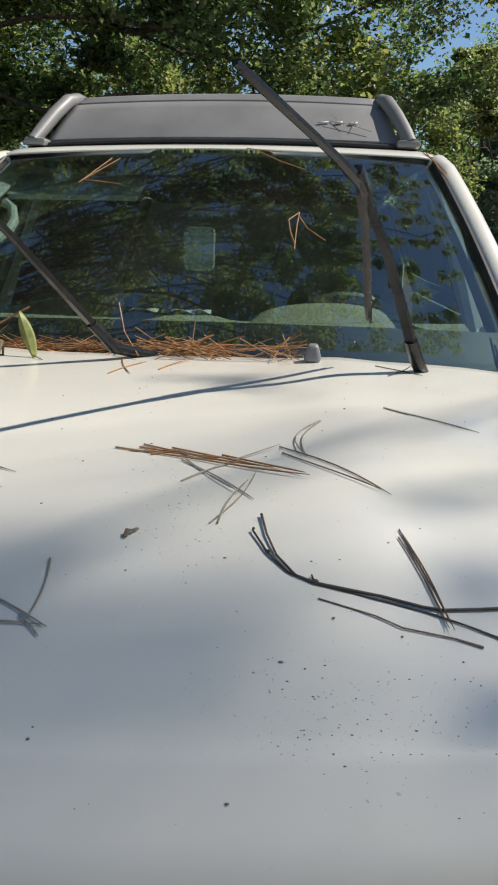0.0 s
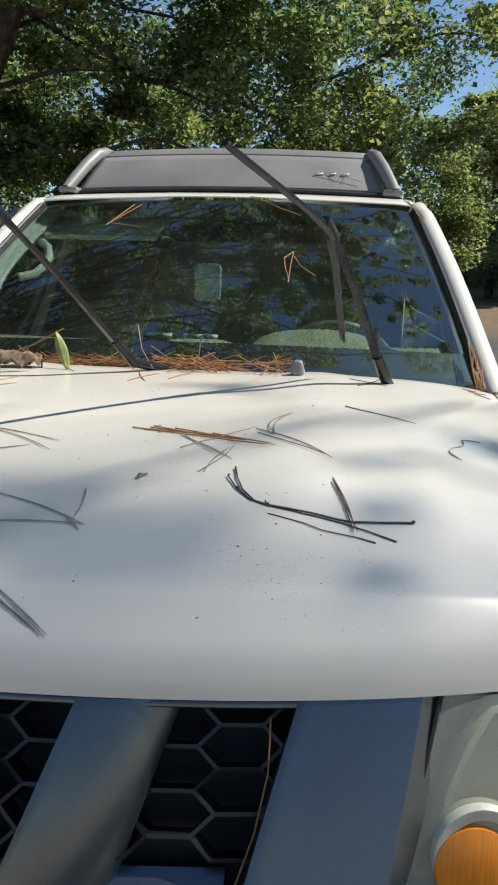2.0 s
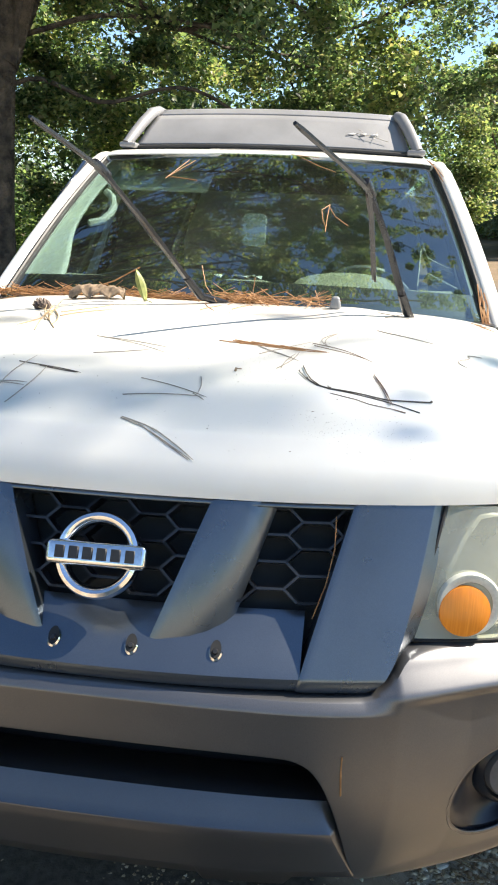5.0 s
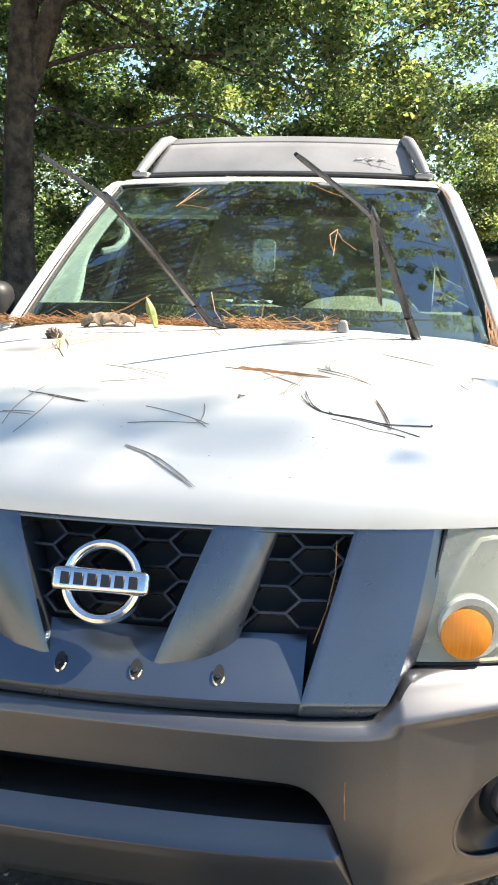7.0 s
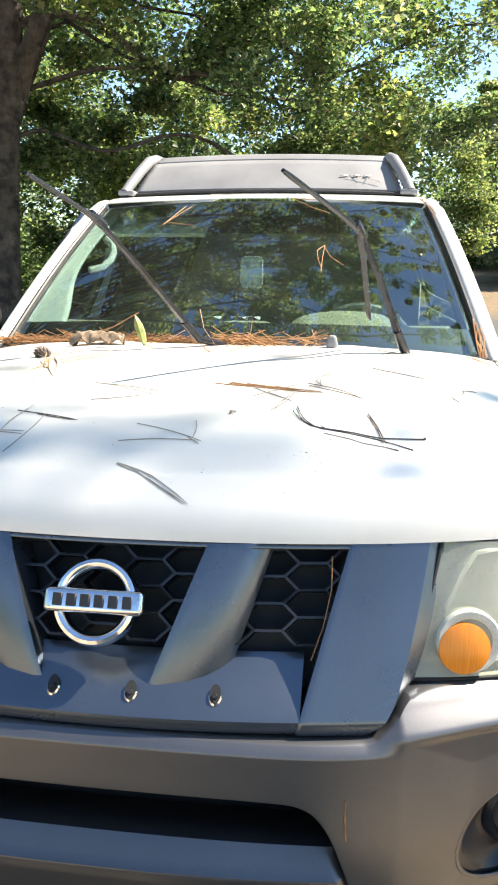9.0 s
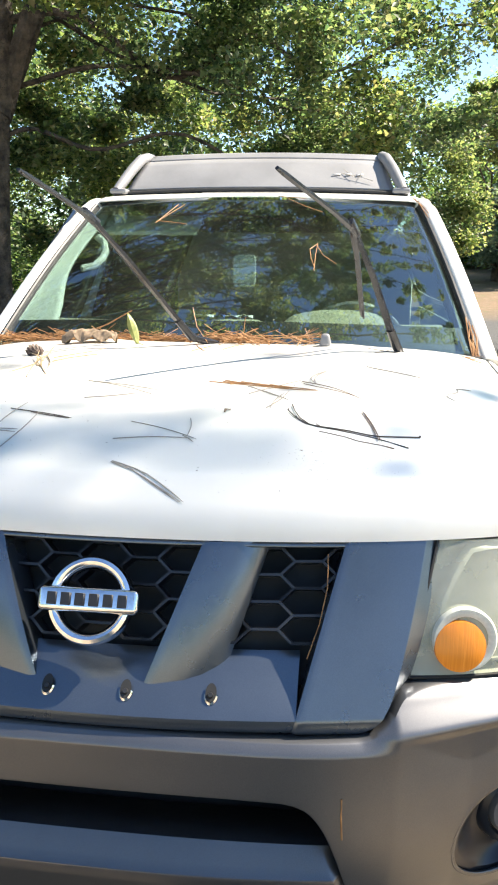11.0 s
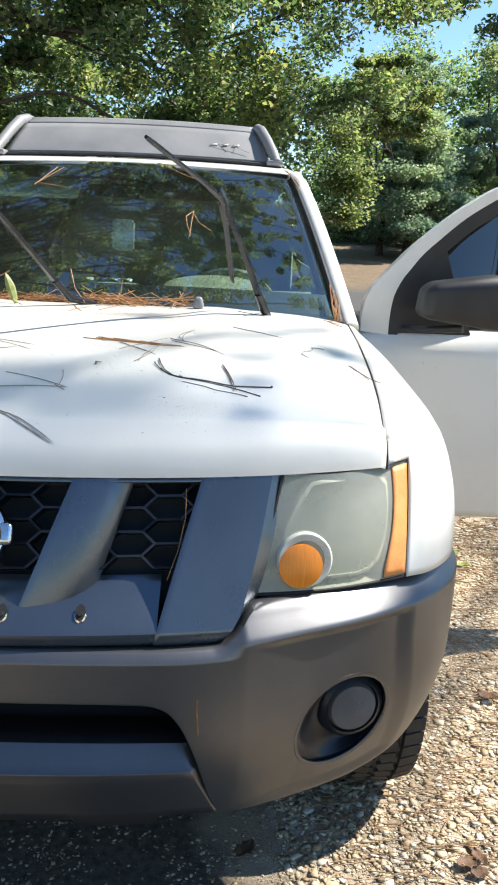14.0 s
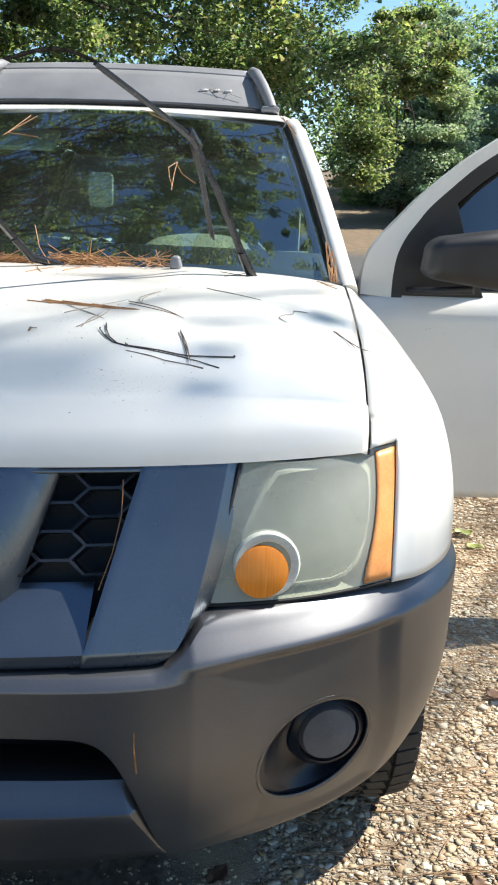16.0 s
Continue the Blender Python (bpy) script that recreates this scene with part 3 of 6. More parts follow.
# badge: chrome ring with a bar across, its writing as plain dark bars
tilt = Matrix.Rotation(radians(-27), 4, "X")
badge_m = Matrix.Translation((0, nose_y(0, 0.943) - 0.014, 0.943)) @ tilt
ring_bm = bmesh.new()
prof = [(0.048, 0.006), (0.049, -0.004), (0.053, -0.010), (0.0585, -0.012), (0.064, -0.009), (0.067, -0.002), (0.067, 0.010), (0.048, 0.010)]
n = 64
rings = [[ring_bm.verts.new(badge_m @ Vector((r * math.cos(2 * math.pi * i / n), w, r * math.sin(2 * math.pi * i / n)))) for r, w in prof] for i in range(n)]
for i in range(n):
    for j in range(len(prof)):
        ring_bm.faces.new((rings[i][j], rings[i][(j + 1) % len(prof)], rings[(i + 1) % n][(j + 1) % len(prof)], rings[(i + 1) % n][j]))
badge = part("badge", ring_bm, "chrome", car, "round chrome badge ring with a bar across it")
bar = block((0.156, 0.020, 0.037), bevel=0.0085, segments=5)
for v in bar.verts:
    v.co.y += 0.6 * v.co.x * v.co.x
    v.co = badge_m @ (v.co + Vector((0, -0.014, 0)))
part("badge_bar", bar, "chrome", badge)
for k in range(6):
    cx = -0.0545 + k * 0.0218
    b = block((0.0145, 0.003, 0.019), bevel=0.0008, segments=1)
    for v in b.verts:
        v.co = badge_m @ (v.co + Vector((cx, -0.0237 + 0.6 * cx * cx, 0)))
    part("dark_mark", b, "black", badge)


# ---- bumper ----
plan = [(0, -0.138), (0.2, -0.136), (0.35, -0.127), (0.46, -0.103), (0.56, -0.064), (0.65, -0.022), (0.73, 0.024), (0.80, 0.078), (0.86, 0.140), (0.905, 0.212), (0.932, 0.29), (0.944, 0.37), (0.948, 0.44)]
arc = [0.0]
for (xa, ya), (xb, yb) in zip(plan, plan[1:]):
    arc.append(arc[-1] + math.hypot(xb - xa, yb - ya))
plan_x, plan_y = curve([(s, p[0]) for s, p in zip(arc, plan)]), curve([(s, p[1]) for s, p in zip(arc, plan)])
LONG = arc[-1]
s_of_x = lambda x: float(np.interp(x, [p[0] for p in plan], arc))
# how far the face stands back, by height
face_back = curve([(0.36, 0.080), (0.42, 0.050), (0.50, 0.020), (0.58, 0.004), (0.66, 0.0), (0.72, 0.0), (0.768, 0.0), (0.773, 0.001), (0.779, 0.006), (0.80, 0.029), (0.814, 0.045), (0.82, 0.056)])
bumper_top = curve([(0, 0.762), (0.40, 0.762), (0.44, 0.768), (0.50, 0.812), (0.62, 0.818), (0.8, 0.818), (1.0, 0.812), (1.3, 0.805)])
intake_top = curve([(0, 0.676), (0.29, 0.674), (0.335, 0.662), (0.362, 0.630), (0.385, 0.575), (0.412, 0.490), (0.44, 0.405), (0.46, 0.388)])
skirt_low = curve([(0.44, 0.388), (0.55, 0.386), (0.66, 0.388), (0.75, 0.393), (0.85, 0.412), (0.905, 0.455), (0.93, 0.56), (0.945, 0.66), (0.95, 0.74)])


def bumper_face(s, z, push=0.0):
    a = abs(s)
    x, y = plan_x(a), plan_y(a)
    dx, dy = plan_x(min(a + 0.01, LONG)) - plan_x(max(a - 0.01, 0)), plan_y(min(a + 0.01, LONG)) - plan_y(max(a - 0.01, 0))
    ln = math.hypot(dx, dy)
    nx, ny = dy / ln, -dx / ln
    back = face_back(z) + push
    # the corner stands a little prouder round the lamp pocket
    return (math.copysign(1, s) * (x - nx * back) if s else 0.0, y - ny * back, z)


def bumper_low(a):
    x = plan_x(a)
    return intake_top(x) if x < 0.445 else skirt_low(x)


def bumper_point(s, v):
    a = abs(s)
    lo, hi = bumper_low(a), bumper_top(plan_x(a))
    z = hi + (lo - hi) * max(min(v, 1), 0)
    # the columns beside the raised border lean with it
    a += 0.135 * max(0, 0.71 - z) * max(0, min((a - 0.805) / 0.031, (1.02 - a) / 0.184))
    s = math.copysign(a, s)
    if v > 1:
        return bumper_face(s, lo, 0.04)
    if v < 0:
        p = bumper_face(s, hi, 0.05)
        return (p[0], p[1], hi + 0.004)
    # the pocket panel lies slightly inside an outer raised border
    x = plan_x(a)
    inset = 0.0
    if 0.47 < x < 0.9:
        side_line = 0.836 + 0.135 * max(0, 0.71 - z)
        near = lambda q: min(max(q, 0.0), 1.0) ** 2 * (3 - 2 * min(max(q, 0.0), 1.0))
        k = near((side_line + 0.012 - a) / 0.050) * near((0.778 - z) / 0.022) * near((z - lo) / 0.030)
        inset = 0.011 * k * min(max((x - 0.47) / 0.12, 0), 1)
    # a small bevel along the top edge below the grille
    if x < 0.47:
        inset += 0.013 * max(0.0, (z - 0.747) / 0.015) ** 1.4 * min(1, (0.47 - x) / 0.05)
    return bumper_face(s, z, inset)


ss = steps(0, 0.81, 170)[1:] + steps(0.813, 0.862, 26) + steps(0.868, LONG, 60)
ss = [-q for q in reversed(ss)] + [0.0] + ss
rows = [-1] + steps(0, 0.16, 28) + steps(0.165, 1, 90) + [2]
bm = sheet(bumper_point, ss, rows)
column = dict(zip(bm.verts, [abs(q) for q in ss for _ in rows]))
# lamp pockets: cut an oval and draw its edge true
lamp_s, lamp_z, pocket_a, pocket_b = s_of_x(0.672), 0.556, 0.105, 0.099


def flat_of(verts):
    # along the skin and up, from the middle of the pocket
    return (sum(column[v] for v in verts) / len(verts) - lamp_s, sum(v.co.z for v in verts) / len(verts) - lamp_z)


gone = [f for f in bm.faces if 0.45 < abs(f.calc_center_median().x) < 0.85 and (flat_of(f.verts)[0] / pocket_a) ** 2 + (flat_of(f.verts)[1] / pocket_b) ** 2 < 1]
edge_verts = {v for f in gone for v in f.verts}
bmesh.ops.delete(bm, geom=gone, context="FACES")
for v in [v for v in bm.verts if v in edge_verts or any(e.is_boundary for e in v.link_edges)]:
    if v.is_valid and 0.45 < abs(v.co.x) < 0.85 and 0.43 < v.co.z < 0.7:
        p, q = flat_of([v])
        r = math.hypot(p / pocket_a, q / pocket_b)
        if 0.8 < r < 1.25:
            s2, z2 = lamp_s + p / r, lamp_z + q / r
            hi, lo = bumper_top(plan_x(s2)), bumper_low(s2)
            side = math.copysign(1, v.co.x)
            v.co = Vector(bumper_point(side * s2, (hi - z2) / (hi - lo)))
bumper = part("front_bumper", bm, "silver", car, "dusty silver-grey plastic bumper", solid=0.004)

for side in (1, -1):
    # pocket wall down to the lamp
    def pocket(u, v):
        a = 2 * math.pi * u
        k = v
        ca, cb = pocket_a + (0.074 - pocket_a) * k, pocket_b + (0.070 - pocket_b) * k
        ds, dz = ca * math.cos(a) + 0.018 * k, cb * math.sin(a) + 0.010 * k
        s2, z2 = lamp_s + ds, lamp_z + dz
        hi, lo = bumper_top(plan_x(s2)), bumper_low(s2)
        p = Vector(bumper_point(side * s2, (hi - z2) / (hi - lo)))
        return p + Vector((0, 0.048 * math.sin(k * math.pi / 2), 0)) if k > 0 else Vector(bumper_point(side * (lamp_s + 1.06 * ca * math.cos(a)), (hi - lamp_z - 1.06 * cb * math.sin(a)) / (hi - lo))) + Vector((0, 0.005, 0))
    lampbox = part("fog_lamp", sheet(pocket, steps(0, 1, 48), steps(0, 1, 8)), "gloss", car, "round fog lamp in an oval recess")
    brim = [Vector(pocket(q, 0)) + Vector((0, -0.0035, 0)) for q in steps(0, 1, 56)]
    part("pocket_rim", tube(brim, 0.0042, 6), "silver", lampbox)
    c = Vector(pocket(0, 1)) + Vector(pocket(0.5, 1))
    c = c / 2
    face = Vector((0.25 * side, -0.96, 0.05)).normalized().to_track_quat("Z", "Y").to_matrix().to_4x4()
    ringb = bmesh.new()
    prof = [(0.074, -0.03), (0.070, 0.004), (0.067, 0.012), (0.062, 0.017), (0.054, 0.022), (0.051, 0.014), (0.0, 0.014)]
    n = 40
    rr = [[ringb.verts.new(Matrix.Translation(c) @ face @ Vector((r * math.cos(2 * math.pi * i / n), r * math.sin(2 * math.pi * i / n), w + 0.004))) for r, w in prof] for i in range(n)]
    for i in range(n):
        for j in range(len(prof) - 1):
            ringb.faces.new((rr[i][j], rr[i][j + 1], rr[(i + 1) % n][j + 1], rr[(i + 1) % n][j]))
    bmesh.ops.remove_doubles(ringb, verts=ringb.verts, dist=1e-5)
    part("lamp_ring", ringb, "gloss", lampbox)
    capb = bmesh.new()
    rr = []
    prof = [(0.050, 0.012), (0.049, 0.020), (0.045, 0.026), (0.020, 0.030), (0.001, 0.031)]
    rr = [[capb.verts.new(Matrix.Translation(c) @ face @ Vector((r * math.cos(2 * math.pi * i / n), r * math.sin(2 * math.pi * i / n), w + 0.004))) for r, w in prof] for i in range(n)]
    for i in range(n):
        for j in range(len(prof) - 1):
            capb.faces.new((rr[i][j], rr[i][j + 1], rr[(i + 1) % n][j + 1], rr[(i + 1) % n][j]))
    bmesh.ops.remove_doubles(capb, verts=capb.verts, dist=1e-3)
    part("lamp_cover", capb, "cap", lampbox, "matt grey lamp cover")


# lower lip below the intake: an upward shelf, a rounded nose and a face
edged = lambda pts: (lambda x: float(np.interp(x, [p[0] for p in pts], [p[1] for p in pts])))
lip_end = edged([(-0.3, 0.366), (0, 0.366), (0.45, 0.380), (1, 0.424)])
lip_out = edged([(-0.3, 0.374), (0, 0.374), (0.45, 0.396), (1, 0.444)])
lip_z = edged([(-0.3, 0.574), (0, 0.5835), (0.44, 0.5465), (0.45, 0.5455), (0.46, 0.543), (1, 0.412)])
lip_y = edged([(-0.3, -0.03), (0, -0.119), (0.44, -0.149), (0.45, -0.151), (0.46, -0.1515), (1, -0.100)])
lip_foot = edged([(0, 0), (0.170, 0), (0.182, -0.013), (0.312, -0.013), (0.326, 0.001), (0.45, 0.001)])


def lip_point(u, v):
    # a flat shelf, a sharp nose, a face that falls back, and a bevelled facet at each end
    k = max(0.0, abs(u) - 1)
    x = min(abs(u), 1) * lip_end(v) + k * (lip_out(v) - lip_end(v))
    z = lip_z(v) - 0.016 * (x / 0.4) ** 2.6 * (1 - max(v, 0) * 0.6) + (lip_foot(x) if v == 1 else 0)
    y = lip_y(v) + 0.036 * (x / 0.4) ** 2.6 + 0.026 * k * min(1, max(v, 0) / 0.4)
    return (math.copysign(x, u), y, z)


lip_us = [-2, -1.5, -1.02] + [-q / 0.424 for q in (0.42, 0.40, 0.37, 0.34, 0.326, 0.312, 0.29, 0.25, 0.22, 0.182, 0.170, 0.14, 0.1, 0.05)]
lip_us = lip_us + [0.0] + [-q for q in reversed(lip_us)]
part("lower_lip", sheet(lip_point, lip_us, [-0.3, -0.02, 0, 0.02, 0.15, 0.3, 0.44, 0.45, 0.46, 0.56, 0.7, 0.8, 0.9, 1]), "silver", car, "silver-grey lower bumper lip with a flat shelf", solid=0.004)
part("intake", sheet(lambda u, v: (u * 0.43, -0.075 + 0.10 * math.sin(math.pi * v) + 0.06 * u * u, 0.70 - 0.165 * v), steps(-1, 1, 20), steps(0, 1, 8)), "seam", car, "dark lower air intake")
part("undertray", block((1.3, 1.5, 0.06), (0, 0.95, 0.36), 0.02), "black", car)


# ---- headlights ----
for side in (0, 1):
    flip = mirrored if side else (lambda b: b)
    head = part("headlight", flip(sheet(lambda u, v: lens_point(-0.035 + 1.047 * u, v), steps(0, 1, 24), steps(0, 1, 20))), "haze", car, "hazy yellowed headlight lens with amber indicator")
    part("housing", flip(sheet(lambda u, v: lens_point(-0.01 + 1.02 * u, -0.01 + 1.02 * v, 0.036 if 0.02 < u < 0.98 and 0.02 < v < 0.98 else 0.004), steps(0, 1, 30), steps(0, 1, 24))), "cream", head)
    # added plate that stops sun leaking into the lamp above the lens
    part("sun_block", flip(sheet(lambda u, v: lens_point(1.01 * u, 0) + Vector((0, 0.002 + 0.07 * v, 0.001 + 0.006 * v)), steps(0, 1, 16), [0, 1])), "seam", head)
    # main reflector with clipped corners
    outline = [(0.22, 0.10), (0.30, 0.085), (0.68, 0.085), (0.76, 0.11), (0.81, 0.18), (0.83, 0.32), (0.835, 0.5), (0.82, 0.66), (0.78, 0.80), (0.72, 0.88), (0.64, 0.905), (0.30, 0.905), (0.16, 0.85), (0.11, 0.68), (0.11, 0.46), (0.15, 0.26)]
    bm = bmesh.new()
    front = [bm.verts.new(lens_point(u, v, 0.008)) for u, v in outline]
    deep = [bm.verts.new(lens_point(0.5 + (u - 0.5) * 0.86, 0.52 + (v - 0.52) * 0.94, 0.0125)) for u, v in outline]
    for i in range(len(outline)):
        j = (i + 1) % len(outline)
        bm.faces.new((front[i], front[j], deep[j], deep[i]))
    bm.faces.new(deep)
    part("reflector", flip(bm), "reflector", head)
    # pale bezel round the reflector
    grown = lambda k: [(0.475 + (u - 0.475) * k, 0.495 + (v - 0.495) * k) for u, v in outline]
    bm = bmesh.new()
    rims = [[bm.verts.new(lens_point(u, v, d)) for u, v in grown(k)] for k, d in ((1.11, 0.020), (1.07, 0.008), (1.0, 0.007), (0.97, 0.012))]
    for p, q in zip(rims, rims[1:]):
        for i in range(len(outline)):
            j = (i + 1) % len(outline)
            bm.faces.new((p[i], p[j], q[j], q[i]))
    part("bezel", flip(bm), "cream", head)
    # round amber indicator with a pale rim
    c = lens_point(0.220, 0.762, -0.004)
    out = (lens_point(0.270, 0.770) - lens_point(0.150, 0.770)).cross(lens_point(0.210, 0.690) - lens_point(0.210, 0.850)).normalized()
    face = (out if out.y < 0 else -out).to_track_quat("Z", "Y").to_matrix().to_4x4()
    for name, prof, mat in (("indicator_rim", [(0.051, -0.02), (0.0510, -0.004), (0.0480, 0.0002), (0.042, 0.0004), (0.036, -0.002)], "cream"), ("indicator", [(0.0405, -0.006), (0.0398, 0.0012), (0.030, 0.0040), (0.012, 0.0055), (0.0002, 0.0056)], "amber")):
        bm = bmesh.new()
        n = 36
        off = Vector((0.0075, 0.0035, 0.0095)) if name == "indicator_rim" else Vector((0, 0, 0))
        rr = [[bm.verts.new(Matrix.Translation(c + off) @ face @ Vector((r * math.cos(2 * math.pi * i / n), r * math.sin(2 * math.pi * i / n), w))) for r, w in prof] for i in range(n)]
        for i in range(n):
            for j in range(len(prof) - 1):
                bm.faces.new((rr[i][j], rr[i][j + 1], rr[(i + 1) % n][j + 1], rr[(i + 1) % n][j]))
        part(name, flip(bm), mat, head, "amber indicator lens" if name == "indicator" else "")
    part("side_reflector", flip(sheet(lambda u, v: lens_point(0.992 - 0.160 * (1 - u) * (1 - 0.25 * math.sin(math.pi * min(1, v + 0.1))), 0.02 + 0.96 * v, -0.0022), steps(0, 1, 5), steps(0, 1, 16))), "orange", head, "orange side reflector strip", solid=0.002)
    # dark rim round the lens
    loop = [lens_point(u, 1.02, 0.002) for u in steps(-0.015, 1.0, 16)]
    part("lens_seal", flip(tube([lens_point(-0.040, v, -0.001) for v in steps(0, 1.0, 12)] + loop, 0.003, 6)), "seam", head)


# ---- windshield, pillars, roof ----
def glass_point(u, v):
    # u across (-1..1), v from the base to the header
    half = 0.780 + (0.628 - 0.780) * v
    x = u * half
    y = 1.245 + 0.715 * v + (0.105 - 0.03 * v) * u * u
    z = 1.196 + 0.508 * v + 0.022 * math.sin(math.pi * v) - 0.018 * u * u
    return Vector((x, y, z))


shield = part("windshield", sheet(lambda u, v: glass_point(u, v), steps(-1, 1, 36), steps(0, 1, 20)), "windshield", car, "dusty green-tinted windshield reflecting trees and sky", solid=0.004)
shield.visible_shadow = False


def frit(u0, u1, v0, v1, nu, nv):
    return sheet(lambda u, v: glass_point(u, v) + Vector((0, 0.006, -0.006)), steps(u0, u1, nu), steps(v0, v1, nv))


bm = frit(-1, 1, 0, 0.142, 30, 3)
for box in ((-1, 1, 0.965, 1.0, 30, 1), (-1, -0.985, 0.142, 0.965, 1, 16), (0.985, 1, 0.142, 0.965, 1, 16)):
    sheet(lambda u, v: glass_point(u, v) + Vector((0, 0.006, -0.006)), steps(box[0], box[1], box[4]), steps(box[2], box[3], box[5]), bm)
part("glass_border", bm, "black", shield)
# rubber seal and white pillars
for side in (0, 1):
    pts = [glass_point(1.0, v) + Vector((0.006, 0.004, 0.004)) for v in steps(-0.02, 1.0, 20)]
    bm = tube(pts, 0.008, 8)
    part("windshield_seal", mirrored(bm) if side else bm, "black", car)
    spine = [glass_point(1.0, v) + Vector((0.034, 0.030, -0.006)) for v in steps(-0.04, 0.92, 16)]
    spine += [Vector((0.652, 2.035, 1.668)), Vector((0.659, 2.09, 1.676)), Vector((0.666, 2.20, 1.684)), Vector((0.672, 2.45, 1.694))]
    bm = tube(spine, [0.033] * 17 + [0.033, 0.033, 0.032, 0.030], 14)
    part("windshield_pillar", mirrored(bm) if side else bm, "paint", car)


def roof_point(u, v):
    y = 1.955 + 2.5 * v
    half = 0.685 + 0.02 * math.sin(math.pi * min(v * 2, 1))
    k = abs(u)
    x = math.copysign(half * min(1, k * 1.0), u) if u else 0.0
    rise = curve([(0, 1.700), (0.02, 1.716), (0.06, 1.730), (0.2, 1.752), (0.5, 1.765), (1, 1.74)])(v)
    z = rise - 0.012 * k**2 - 0.034 * max(0, (k - 0.88) / 0.12) ** 2
    y += 0.075 * u * u * max(0, 1 - v * 6)
    return (x, y, z)


part("roof", sheet(roof_point, steps(-1, 1, 44), [0, 0.006, 0.012, 0.02, 0.04, 0.07] + steps(0.1, 1, 14)), "paint", car, solid=0.004)
# headliner and cabin shell
part("headliner", sheet(lambda u, v: (u * 0.64, 2.02 + 2.35 * v, 1.672 + 0.03 * math.sin(math.pi * v)), steps(-1, 1, 10), steps(0, 1, 10)), "inside", car)
part("cabin_floor", block((1.6, 3.0, 0.05), (0, 2.85, 0.52), 0.01), "inside", car)
part("tailgate", block((1.66, 0.08, 1.15), (0, 4.45, 1.13), 0.03), "paint", car)
part("firewall", sheet(lambda u, v: (u * 0.74, 1.40 + 0.02 * v, 0.5 + 0.62 * v), [-1, 1], steps(0, 1, 4)), "inside", car)


def body_side(y0, y1, name, bm=None):
    return sheet(lambda u, v: (0.90 + 0.015 * math.sin(math.pi * v), y0 + (y1 - y0) * u, 0.45 + 0.73 * v), steps(0, 1, 10), steps(0, 1, 8), bm)


for side in (0, 1):
    flip = mirrored if side else (lambda b: b)
    part("rear_side", flip(body_side(2.52, 4.46, "")), "paint", car, solid=0.02)
    part("side_glass", flip(sheet(lambda u, v: (0.885 - 0.19 * v, 2.56 + 1.85 * u, 1.19 + 0.50 * v), steps(0, 1, 6), steps(0, 1, 4))), "pane", car, solid=0.004)
    part("door_pillar", flip(tube([(0.885, 2.49, 1.16), (0.80, 2.52, 1.45), (0.70, 2.55, 1.70)], 0.035, 8)), "paint", car)
    part("sill", flip(tube([(0.85, 1.3, 0.43), (0.86, 2.0, 0.42), (0.85, 3.1, 0.43)], 0.06, 8)), "paint", car)
# closed door on the far side
part("closed_door", mirrored(body_side(1.44, 2.50, "")), "paint", car, solid=0.03)
part("door_glass", mirrored(sheet(lambda u, v: (0.885 - 0.19 * v, 1.50 + 0.42 * v + (0.98 - 0.42 * v) * u, 1.19 + 0.47 * v), steps(0, 1, 6), steps(0, 1, 4))), "pane", car, solid=0.004)


# ---- roof rack ----
def dam(u, v):
    # v: foot to top edge
    half = 0.548 + (0.480 - 0.548) * v
    return (u * half, 2.125 + 0.175 * v + 0.035 * u * u + 0.01 * v * v, 1.752 + 0.155 * v + 0.012 * math.sin(math.pi * v) - 0.008 * u * u)


rack = part("roof_rack", sheet(dam, steps(-1, 1, 40), [0, 0.02, 0.05, 0.1, 0.2, 0.4, 0.6, 0.76] ), "rack", car, "grey plastic roof rack with a sloping air dam", solid=0.008)
part("upper_strip", sheet(dam, steps(-1, 1, 40), [0.785, 0.82, 0.9, 0.96, 1.0]), "rack", rack, solid=0.010)
part("back_face", sheet(lambda u, v: Vector(dam(u, 0.97)).lerp(Vector((u * 0.5, 2.36, 1.76)), v) + Vector((0, 0.012, 0)), steps(-1, 1, 20), [0, 1]), "rack", rack)
part("foot_strip", tube([(u * 0.60, 2.105 + 0.04 * u * u, 1.743 - 0.014 * u * u) for u in steps(-1, 1, 20)], 0.012, 8, 0.7), "black", rack)
for side in (0, 1):
    pts = [(0.580, 2.11, 1.740), (0.566, 2.15, 1.775), (0.540, 2.21, 1.832), (0.514, 2.27, 1.880), (0.500, 2.33, 1.895), (0.498, 2.42, 1.897), (0.498, 3.0, 1.897), (0.498, 3.9, 1.885), (0.51, 4.1, 1.82)]
    bm = tube(pts, [0.018, 0.021, 0.022, 0.022, 0.021, 0.020, 0.020, 0.020, 0.020], 14)
    part("rack_rail", mirrored(bm) if side else bm, "rack", rack)
    bm = block((0.07, 0.13, 0.022), (0.572, 2.16, 1.738), 0.009)
    part("rail_foot", mirrored(bm) if side else bm, "rack", rack)
for cy in (2.8, 3.3, 3.8):
    part("cross_bar", tube([(-0.515, cy, 1.90), (0.515, cy, 1.90)], 0.016, 10), "rack", rack)
# worn writing on the air dam as plain bars
for k, (ux, w, h) in enumerate(((0.300, 0.036, 0.004), (0.352, 0.026, 0.005), (0.395, 0.030, 0.005))):
    def mark(a, b, ux=ux, w=w, h=h):
        q = Vector(dam((ux + w * a) / 0.53, 0.27 + b * h / 0.155 + 0.03 * a))
        return q + Vector((0, -0.0065, 0.005))
    part("pale_mark", sheet(mark, [0, 0.5, 1], [0, 1]), "mark", rack, solid=0.001)


